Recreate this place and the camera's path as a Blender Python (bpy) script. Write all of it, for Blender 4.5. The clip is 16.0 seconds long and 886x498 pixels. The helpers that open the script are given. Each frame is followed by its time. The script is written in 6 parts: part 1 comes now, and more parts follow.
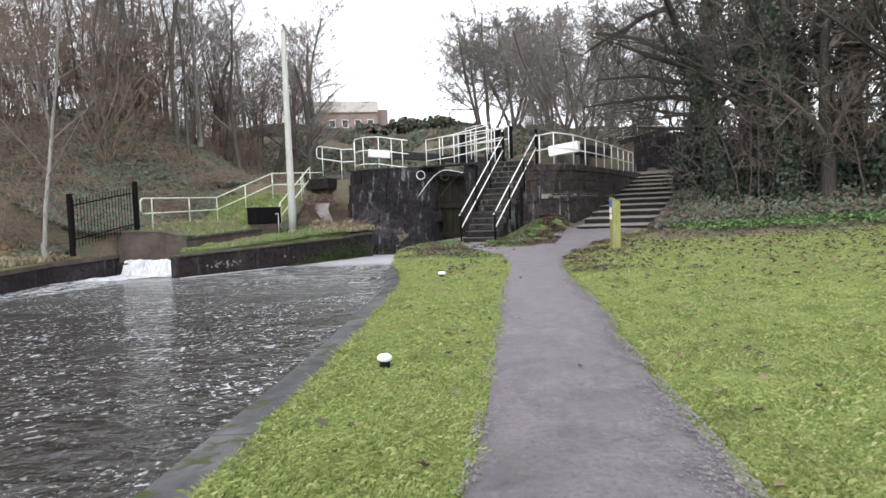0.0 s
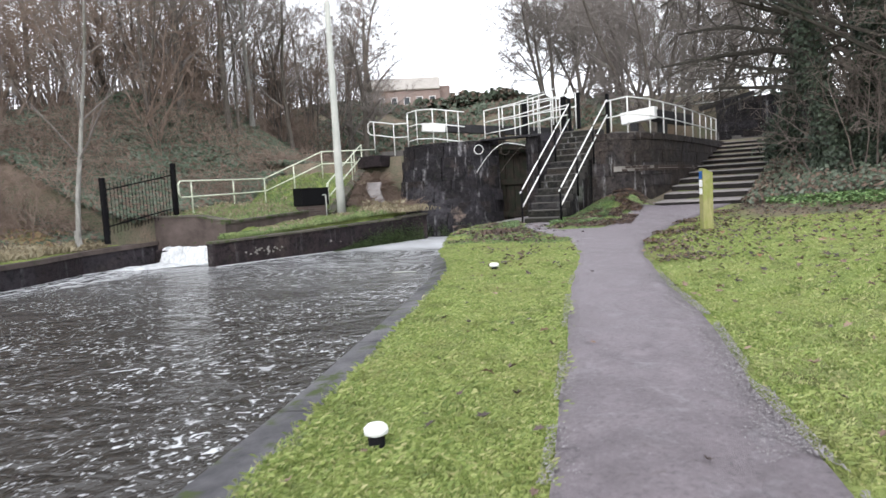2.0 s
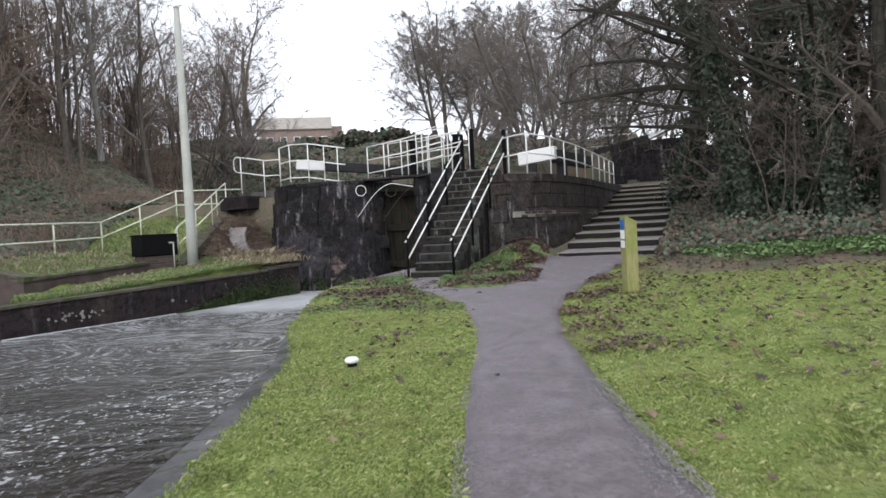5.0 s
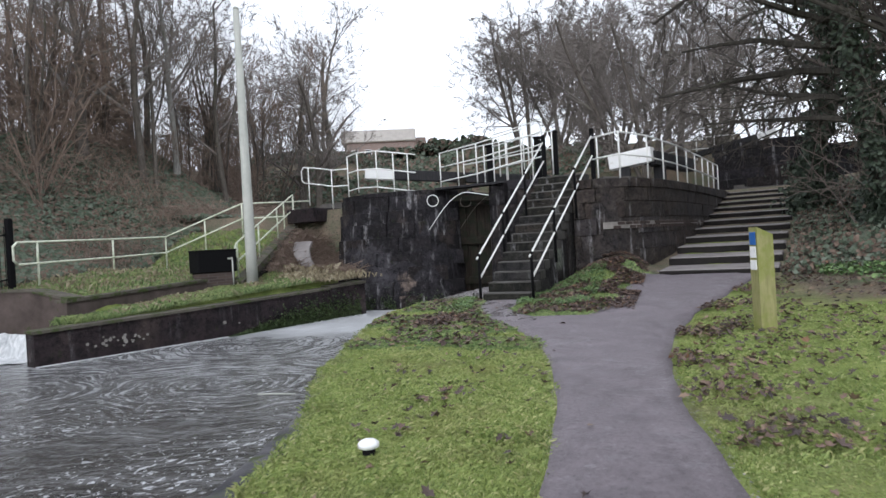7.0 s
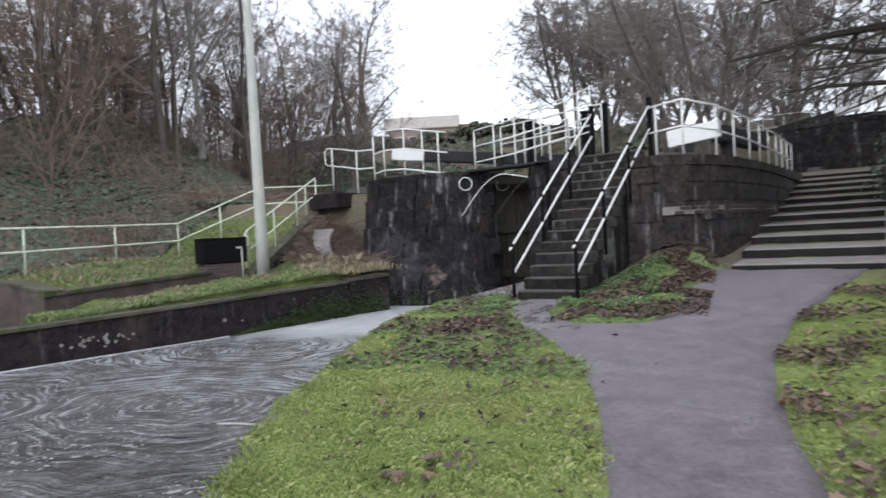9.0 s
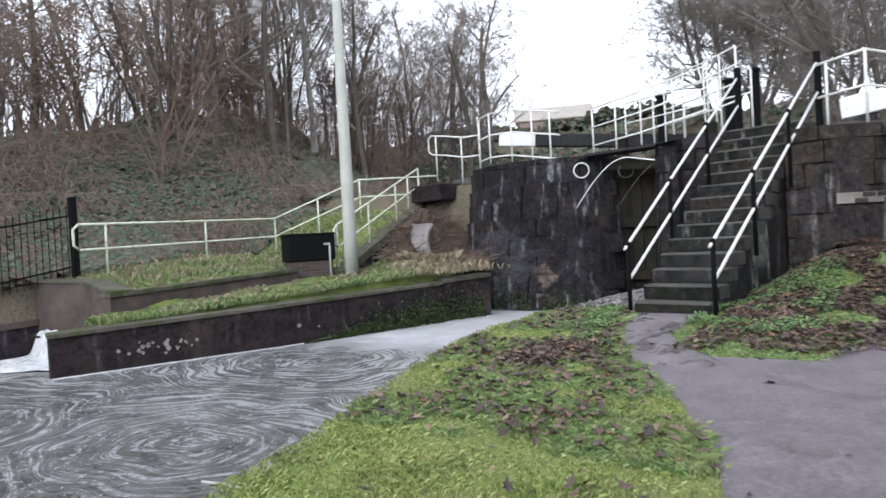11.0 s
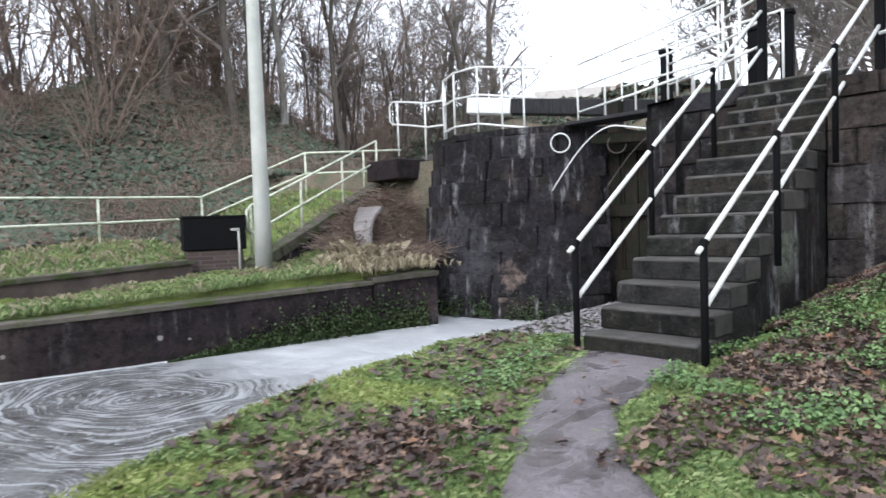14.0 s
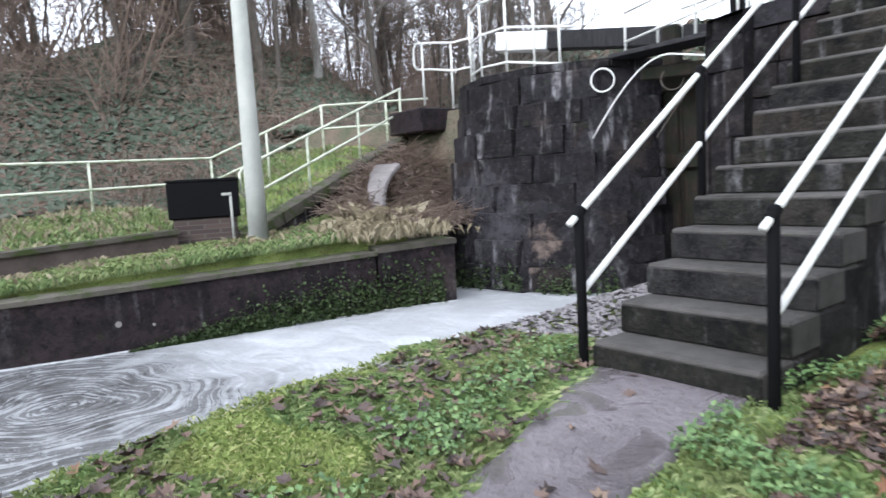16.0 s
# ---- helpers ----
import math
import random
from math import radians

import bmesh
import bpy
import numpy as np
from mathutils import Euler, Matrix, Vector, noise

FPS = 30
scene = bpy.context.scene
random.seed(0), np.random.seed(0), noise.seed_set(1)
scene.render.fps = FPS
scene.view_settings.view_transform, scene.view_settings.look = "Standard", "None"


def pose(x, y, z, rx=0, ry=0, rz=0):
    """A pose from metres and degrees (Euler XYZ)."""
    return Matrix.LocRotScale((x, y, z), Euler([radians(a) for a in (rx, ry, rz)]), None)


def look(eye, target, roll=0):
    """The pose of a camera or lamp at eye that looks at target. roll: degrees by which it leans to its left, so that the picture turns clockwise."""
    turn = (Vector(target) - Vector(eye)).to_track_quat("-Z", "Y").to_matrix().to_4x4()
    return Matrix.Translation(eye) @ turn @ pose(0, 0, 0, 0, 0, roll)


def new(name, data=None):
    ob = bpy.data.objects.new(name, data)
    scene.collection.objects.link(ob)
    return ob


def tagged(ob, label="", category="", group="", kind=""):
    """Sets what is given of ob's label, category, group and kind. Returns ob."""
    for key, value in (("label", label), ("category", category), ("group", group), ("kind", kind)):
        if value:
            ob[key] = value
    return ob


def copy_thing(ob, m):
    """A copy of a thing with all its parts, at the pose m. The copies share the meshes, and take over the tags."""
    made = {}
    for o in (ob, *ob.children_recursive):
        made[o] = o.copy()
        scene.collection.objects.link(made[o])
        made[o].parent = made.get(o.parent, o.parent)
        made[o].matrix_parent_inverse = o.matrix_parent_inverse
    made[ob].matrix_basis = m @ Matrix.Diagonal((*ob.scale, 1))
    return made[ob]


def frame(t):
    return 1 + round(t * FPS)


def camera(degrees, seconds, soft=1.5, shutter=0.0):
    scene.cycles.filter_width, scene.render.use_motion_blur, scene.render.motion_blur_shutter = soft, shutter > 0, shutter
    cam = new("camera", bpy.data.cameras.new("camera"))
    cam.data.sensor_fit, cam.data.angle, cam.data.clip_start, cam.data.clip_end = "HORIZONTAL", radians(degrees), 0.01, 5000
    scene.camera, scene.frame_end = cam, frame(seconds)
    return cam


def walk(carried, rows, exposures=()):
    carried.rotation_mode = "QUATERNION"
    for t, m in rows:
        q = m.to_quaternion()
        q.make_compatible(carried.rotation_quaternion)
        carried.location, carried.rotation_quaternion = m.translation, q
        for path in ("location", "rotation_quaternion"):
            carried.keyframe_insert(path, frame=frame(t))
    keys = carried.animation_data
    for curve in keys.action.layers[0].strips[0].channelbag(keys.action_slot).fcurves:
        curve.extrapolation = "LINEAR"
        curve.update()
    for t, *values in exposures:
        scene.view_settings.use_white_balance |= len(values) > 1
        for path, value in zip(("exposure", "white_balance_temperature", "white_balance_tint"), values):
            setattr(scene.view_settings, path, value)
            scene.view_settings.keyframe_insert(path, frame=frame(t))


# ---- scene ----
cam = camera(67.6, 16.0, shutter=0.4)
PATH = [
    (0, (3.911, 2.864, 1.192), (3.352, 4.781, 1.082), -2.1),
    (0.5, (3.785, 3.384, 1.217), (3.171, 5.282, 1.069), -2.3),
    (1, (3.696, 3.906, 1.216), (2.843, 5.708, 1.064), -3.1),
    (1.5, (3.569, 4.438, 1.214), (2.744, 6.252, 1.046), -3.0),
    (2, (3.496, 5.054, 1.196), (2.747, 6.901, 1.028), -3.2),
    (2.5, (3.37, 5.614, 1.21), (2.685, 7.485, 1.035), -3.0),
    (3, (3.251, 6.195, 1.247), (2.702, 8.111, 1.08), -3.0),
    (3.5, (3.135, 6.758, 1.281), (2.6, 8.679, 1.125), -3.0),
    (4, (2.974, 7.349, 1.307), (2.551, 9.3, 1.192), -2.9),
    (4.2, (2.947, 7.544, 1.307), (2.534, 9.498, 1.205), -3.1),
    (6.3, (2.7, 9.723, 1.406), (2.177, 11.653, 1.386), -3.0),
    (6.5, (2.646, 9.942, 1.408), (2.116, 11.871, 1.386), -3.1),
    (7, (2.585, 10.532, 1.411), (1.891, 12.408, 1.399), -3.3),
    (7.5, (2.465, 11.093, 1.436), (1.791, 12.976, 1.418), -3.2),
    (8, (2.428, 11.682, 1.383), (1.766, 13.569, 1.381), -3.3),
    (8.5, (2.285, 12.199, 1.386), (1.563, 14.064, 1.378), -3.0),
    (9, (2.148, 12.734, 1.381), (1.323, 14.556, 1.343), -3.1),
    (9.2, (2.147, 12.989, 1.362), (1.217, 14.759, 1.332), -3.3),
    (11.3, (1.678, 15.375, 1.372), (0.401, 16.913, 1.334), -3.0),
    (11.5, (1.665, 15.631, 1.351), (0.242, 17.036, 1.316), -3.0),
    (12, (1.61, 16.162, 1.383), (-0.019, 17.321, 1.332), -2.8),
    (12.5, (1.478, 16.756, 1.396), (-0.078, 18.011, 1.323), -1.8),
    (13, (1.39, 17.431, 1.406), (-0.053, 18.816, 1.353), -2.1),
    (13.5, (1.207, 18.029, 1.391), (-0.202, 19.446, 1.316), -2.0),
    (14, (1.126, 18.625, 1.369), (-0.105, 20.199, 1.291), -1.9),
    (14.5, (1.054, 19.153, 1.411), (-0.155, 20.743, 1.307), -2.2),
    (15, (0.901, 19.692, 1.415), (-0.263, 21.303, 1.195), -2.1),
    (15.5, (0.824, 20.171, 1.398), (-0.42, 21.723, 1.19), -3.1),
    (16, (0.608, 20.567, 1.379), (-0.777, 21.995, 1.177), -3.3),
]
walk(cam, [(t, look(eye, target, roll)) for t, eye, target, roll in PATH], [(0, 0.02, 6330, 10), (1.5, 0.17, 6330, 10), (3, 0.0, 6280, 10), (4, -0.28, 6280, 10), (6.5, -0.38, 6100, 10), (8, -0.42, 6050, 10), (9.2, -0.28, 6050, 10), (11.5, 0.03, 6020, 10), (13, 0.0, 6020, 10), (14, 0.2, 6000, 10), (15.5, 0.52, 5850, 10), (16, 0.42, 5900, 10)])

# ---- light ----
world = bpy.data.worlds.new("overcast")
scene.world = world
world.use_nodes = True
wn, wl = world.node_tree.nodes, world.node_tree.links
sky = wn.new("ShaderNodeTexSky")
sky.sky_type = "NISHITA"
sky.sun_disc = False
sky.sun_elevation, sky.sun_rotation = radians(32), radians(200)
sky.dust_density, sky.air_density = 4.0, 1.0
grey = wn.new("ShaderNodeHueSaturation")
grey.inputs["Saturation"].default_value = 0.22
veil = wn.new("ShaderNodeMixRGB")
veil.inputs["Fac"].default_value = 0.72
veil.inputs["Color2"].default_value = (9.6, 9.8, 10.3, 1)
wl.new(sky.outputs[0], grey.inputs["Color"])
wl.new(grey.outputs[0], veil.inputs["Color1"])
wl.new(veil.outputs[0], wn["Background"].inputs["Color"])
wn["Background"].inputs["Strength"].default_value = 0.235

sun = new("sun", bpy.data.lights.new("sun", "SUN"))
sun.data.energy, sun.data.angle, sun.data.color = 1.2, radians(25), (1.0, 0.97, 0.93)
sun.matrix_world = look((20, -60, 45), (0, 10, 0))


# ---- materials ----
def sock(tree, value, target):
    if isinstance(value, bpy.types.NodeSocket):
        tree.links.new(value, target)
    else:
        target.default_value = value


class Mat:
    """A small builder of node materials in world metres."""

    def __init__(self, name, rough=0.8, metal=0.0, spec=0.3):
        self.m = bpy.data.materials.new(name)
        self.m.use_nodes = True
        self.t = self.m.node_tree
        self.b = self.t.nodes["Principled BSDF"]
        self.b.inputs["Roughness"].default_value = rough
        self.b.inputs["Metallic"].default_value = metal
        self.b.inputs["Specular IOR Level"].default_value = spec
        self.pos = self.t.nodes.new("ShaderNodeNewGeometry").outputs["Position"]

    def noise(self, scale, detail=5, rough=0.6, warp=0.0, stretch=None):
        n = self.t.nodes.new("ShaderNodeTexNoise")
        n.inputs["Scale"].default_value, n.inputs["Detail"].default_value = scale, detail
        n.inputs["Roughness"].default_value, n.inputs["Distortion"].default_value = rough, warp
        src = self.pos
        if stretch:
            mp = self.t.nodes.new("ShaderNodeMapping")
            mp.inputs["Scale"].default_value = stretch
            self.t.links.new(src, mp.inputs["Vector"])
            src = mp.outputs[0]
        self.t.links.new(src, n.inputs["Vector"])
        return n.outputs["Fac"]

    def ramp(self, fac, *stops):
        r = self.t.nodes.new("ShaderNodeValToRGB")
        while len(r.color_ramp.elements) < len(stops):
            r.color_ramp.elements.new(0.5)
        for e, (p, c) in zip(r.color_ramp.elements, stops):
            e.position = p
            e.color = (*c, 1) if len(c) == 3 else c
        self.t.links.new(fac, r.inputs[0])
        return r.outputs[0]

    def step(self, fac, a, b):
        n = self.t.nodes.new("ShaderNodeMapRange")
        n.inputs["From Min"].default_value, n.inputs["From Max"].default_value = a, b
        self.t.links.new(fac, n.inputs["Value"])
        return n.outputs[0]

    def mix(self, fac, a, b, mode="MIX"):
        n = self.t.nodes.new("ShaderNodeMixRGB")
        n.blend_type = mode
        for v, s in ((fac, 0), (a, 1), (b, 2)):
            if isinstance(v, tuple) and len(v) == 3:
                v = (*v, 1)
            sock(self.t, v, n.inputs[s])
        return n.outputs[0]

    def math(self, op, a, b):
        n = self.t.nodes.new("ShaderNodeMath")
        n.operation = op
        sock(self.t, a, n.inputs[0])
        sock(self.t, b, n.inputs[1])
        return n.outputs[0]

    def random(self):
        return self.t.nodes.new("ShaderNodeObjectInfo").outputs["Random"]

    def island(self):
        return self.t.nodes.new("ShaderNodeNewGeometry").outputs["Random Per Island"]

    def axis(self, n):
        s = self.t.nodes.new("ShaderNodeSeparateXYZ")
        self.t.links.new(self.pos, s.inputs[0])
        return s.outputs[n]

    def spot(self, centre, radius, rag, scale=2.4):
        """A ragged stain about one place."""
        n = self.t.nodes.new("ShaderNodeVectorMath")
        n.operation = "DISTANCE"
        self.t.links.new(self.pos, n.inputs[0])
        n.inputs[1].default_value = centre
        return self.step(self.math("ADD", n.outputs["Value"], self.math("MULTIPLY", self.noise(scale, 6, 0.7), rag)), radius + rag * 0.5 + 0.08, radius + rag * 0.5 - 0.08)

    def done(self, colour, bump=None, depth=0.01, rough=None):
        sock(self.t, (*colour, 1) if isinstance(colour, tuple) and len(colour) == 3 else colour, self.b.inputs["Base Color"])
        if rough is not None:
            sock(self.t, rough, self.b.inputs["Roughness"])
        if bump is not None:
            n = self.t.nodes.new("ShaderNodeBump")
            n.inputs["Distance"].default_value, n.inputs["Strength"].default_value = depth, 1.0
            self.t.links.new(bump, n.inputs["Height"])
            self.t.links.new(n.outputs[0], self.b.inputs["Normal"])
        return self.m


def make_ground(name, wooded):
    m = Mat(name, 0.92, spec=0.1)
    mid, fine = m.noise(2.2, 5), m.noise(38, 4, 0.7)
    soil, duff = m.noise(1.1, 6), m.noise(22, 5, 0.7)
    h = m.ramp(soil, (0.35, (0.13, 0.14, 0.09)), (0.52, (0.185, 0.155, 0.115)), (0.68, (0.24, 0.18, 0.135)))
    h = m.mix(m.step(duff, 0.5, 0.32), h, (0.07, 0.063, 0.045))
    if wooded:
        return m.done(h, duff, 0.06)
    c = m.ramp(mid, (0.3, (0.135, 0.18, 0.05)), (0.5, (0.215, 0.27, 0.08)), (0.7, (0.3, 0.34, 0.115)))
    c = m.mix(m.step(m.noise(0.35, 4), 0.5, 0.72), c, (0.18, 0.175, 0.09))
    c = m.mix(m.math("MULTIPLY", m.step(m.noise(1.3, 6, 0.7), 0.57, 0.66), 0.7), c, (0.075, 0.055, 0.035))
    c = m.mix(m.math("MULTIPLY", m.step(fine, 0.5, 0.3), 0.8), c, (0.05, 0.06, 0.018))
    # the lawn ends in leaf mould under the trees
    edge = m.math("ADD", m.math("MULTIPLY", m.axis(0), 0.5), m.math("ADD", m.axis(1), m.math("MULTIPLY", m.noise(0.8, 4), 3.0)))
    wood = m.math("MULTIPLY", m.step(edge, 25.2, 26.6), m.step(m.axis(0), 3.6, 4.6))
    c = m.mix(wood, c, h)
    return m.done(c, fine, 0.04)


def make_asphalt():
    m = Mat("worn_asphalt", 0.62, spec=0.35)
    big, mid, fine = m.noise(0.5, 4), m.noise(3.5, 6, 0.65), m.noise(120, 3, 0.8)
    c = m.ramp(mid, (0.3, (0.12, 0.101, 0.112)), (0.7, (0.2, 0.171, 0.186)))
    c = m.mix(m.math("MULTIPLY", m.step(big, 0.5, 0.75), 0.7), c, (0.09, 0.075, 0.078))
    c = m.mix(m.math("MULTIPLY", m.step(m.noise(2.4, 7, 0.8, 0.8), 0.54, 0.64), 0.5), c, (0.25, 0.235, 0.25))
    grit = m.noise(26, 8, 0.85)
    c = m.mix(m.step(grit, 0.5, 0.3), c, (0.045, 0.04, 0.042))
    c = m.mix(m.math("MULTIPLY", m.step(grit, 0.56, 0.72), 0.8), c, (0.34, 0.32, 0.33))
    c = m.mix(m.math("MULTIPLY", m.step(m.noise(9, 6, 0.75), 0.62, 0.7), 0.7), c, (0.06, 0.045, 0.035))
    c = m.mix(m.step(fine, 0.62, 0.8), c, (0.3, 0.29, 0.29))
    return m.done(c, grit, 0.012, m.ramp(mid, (0.35, (0.45,) * 3), (0.7, (0.75,) * 3)))


def make_grit():
    m = Mat("pale_grit", 0.85, spec=0.2)
    fine = m.noise(60, 4, 0.8)
    c = m.ramp(fine, (0.3, (0.12, 0.11, 0.11)), (0.5, (0.24, 0.22, 0.225)), (0.65, (0.4, 0.385, 0.39)))
    return m.done(c, fine, 0.012)


def make_mud():
    m = Mat("wet_mud", 0.4, spec=0.4)
    mid, fine = m.noise(2.6, 6, 0.65), m.noise(30, 5, 0.7)
    c = m.ramp(mid, (0.3, (0.1, 0.086, 0.092)), (0.65, (0.2, 0.176, 0.188)))
    c = m.mix(m.math("MULTIPLY", m.step(fine, 0.5, 0.36), 0.5), c, (0.08, 0.064, 0.06))
    ruts = m.noise(1.5, 5, 0.6, 1.4, (1.8, 0.8, 1))
    wet = m.step(ruts, 0.52, 0.6)
    c = m.mix(m.math("MULTIPLY", wet, 0.6), c, (0.07, 0.058, 0.058))
    return m.done(c, m.math("ADD", mid, m.math("ADD", m.math("MULTIPLY", fine, 0.3), m.math("MULTIPLY", ruts, -1.2))), 0.06, m.ramp(ruts, (0.48, (0.6,) * 3), (0.56, (0.1,) * 3)))


def make_lock_stone(name, dark, light, stain=0.55, runny=1.0):
    m = Mat(name, 0.78, spec=0.14)
    mid, fine = m.noise(2.4, 8, 0.75), m.noise(30, 6, 0.75)
    patch = m.noise(0.8, 5, 0.6, 0.4)
    block = m.random()
    c = m.mix(m.step(mid, 0.3, 0.75), dark, light)
    # each block has its own tone, from soot to a cold grey or a warm brown
    c = m.mix(m.math("MULTIPLY", m.step(block, 0.6, 1.0), 0.4), c, (0.06, 0.056, 0.066))
    c = m.mix(m.math("MULTIPLY", m.step(block, 0.3, 0.0), 0.6), c, (0.045, 0.034, 0.03))
    c = m.mix(m.math("MULTIPLY", m.step(patch, stain, stain + 0.16), 0.5), c, (0.13, 0.1, 0.085))
    # old render left on the foot of the abutment
    c = m.mix(m.math("MULTIPLY", m.spot((-5.62, 28.95, 0.3), 0.42, 0.9), 0.85), c, (0.24, 0.185, 0.155))
    c = m.mix(m.math("MULTIPLY", m.spot((-7.0, 29.3, 0.7), 0.95, 1.4), 0.6), c, (0.085, 0.08, 0.09))
    c = m.mix(m.math("MULTIPLY", m.spot((-0.2, 25.8, 1.0), 0.3, 1.1, 5.0), 0.8), c, (0.26, 0.28, 0.23))
    # lime has run down in a few narrow streaks
    drips = m.noise(1.0, 3, 0.5, 0.25, (5.5, 5.5, 0.35))
    ragged = m.noise(9.0, 6, 0.75, 0.3, (1, 1, 0.4))
    wet = m.math("MULTIPLY", m.step(drips, 0.57, 0.64), m.math("MULTIPLY", m.step(m.noise(0.9, 4, 0.6), 0.44, 0.58), m.step(ragged, 0.4, 0.62)))
    c = m.mix(m.math("MULTIPLY", wet, min(1.0, 0.9 * runny)), c, (0.36, 0.35, 0.36))
    c = m.mix(m.math("MULTIPLY", m.step(m.noise(9, 8, 0.85), 0.54, 0.72), 0.6 * runny), c, (0.19, 0.18, 0.18))
    c = m.mix(m.step(m.noise(5, 8, 0.85), 0.54, 0.36), c, (0.005, 0.005, 0.006))
    c = m.mix(m.math("MULTIPLY", m.step(m.noise(3.2, 6, 0.7), 0.6, 0.7), 0.45), c, (0.035, 0.045, 0.02))
    return m.done(c, m.math("ADD", fine, m.math("MULTIPLY", mid, 3.0)), 0.03, m.ramp(mid, (0.3, (0.5,) * 3), (0.7, (0.9,) * 3)))


def make_concrete(name, a, b, moss=0.62):
    m = Mat(name, 0.85, spec=0.2)
    mid, fine = m.noise(1.6, 7, 0.7), m.noise(45, 5, 0.75)
    c = m.ramp(mid, (0.3, a), (0.7, b))
    c = m.mix(m.step(m.noise(3.0, 6, 0.7), moss, moss + 0.08), c, (0.05, 0.065, 0.022))
    c = m.mix(m.math("MULTIPLY", m.step(fine, 0.6, 0.75), 0.5), c, (0.03, 0.028, 0.028))
    return m.done(c, fine, 0.008)


def make_paint(name, colour, rough=0.45, dirt=(0.1, 0.085, 0.06), amount=0.62, rust=None, spec=0.4):
    m = Mat(name, rough, spec=spec)
    c = m.mix(m.math("MULTIPLY", m.step(m.noise(7, 6, 0.7), amount, amount + 0.12), 0.7), colour, dirt)
    c = m.mix(m.math("MULTIPLY", m.noise(2, 4), 0.22), c, dirt)
    if rust:
        c = m.mix(m.step(m.noise(14, 5, 0.7), 0.66, 0.72), c, rust)
    return m.done(c, m.noise(60, 3), 0.002)


def make_wood(name, a, b, moss=None):
    m = Mat(name, 0.8, spec=0.2)
    g = m.noise(6, 6, 0.65, 0.4, (4, 4, 0.5))
    c = m.ramp(g, (0.3, a), (0.7, b))
    if moss:
        c = m.mix(m.step(m.noise(4, 5), 0.45, 0.6), c, moss)
    return m.done(c, g, 0.01)


def make_bark(name, a, b, moss=(0.06, 0.075, 0.03), amount=0.6):
    m = Mat(name, 0.92, spec=0.1)
    g = m.noise(5, 6, 0.7, 0.5, (3, 3, 0.6))
    c = m.ramp(g, (0.3, a), (0.7, b))
    c = m.mix(m.math("MULTIPLY", m.step(m.noise(0.9, 4), amount, amount + 0.15), 0.7), c, moss)
    return m.done(c, g, 0.02)


def make_leaf(name, *stops, rough=0.5, patchy=0.0):
    m = Mat(name, rough, spec=0.35)
    c = m.mix(m.math("MULTIPLY", m.noise(14, 3), 0.35), m.ramp(m.island(), *stops), (0.02, 0.02, 0.01))
    if patchy:
        c = m.mix(m.math("MULTIPLY", m.step(m.noise(2.4, 6, 0.7), 0.5, 0.66), patchy), c, (0.07, 0.075, 0.03))
        c = m.mix(m.math("MULTIPLY", m.step(m.noise(0.9, 5, 0.65), 0.5, 0.66), patchy * 0.7), c, (0.3, 0.28, 0.12))
    return m.done(c)


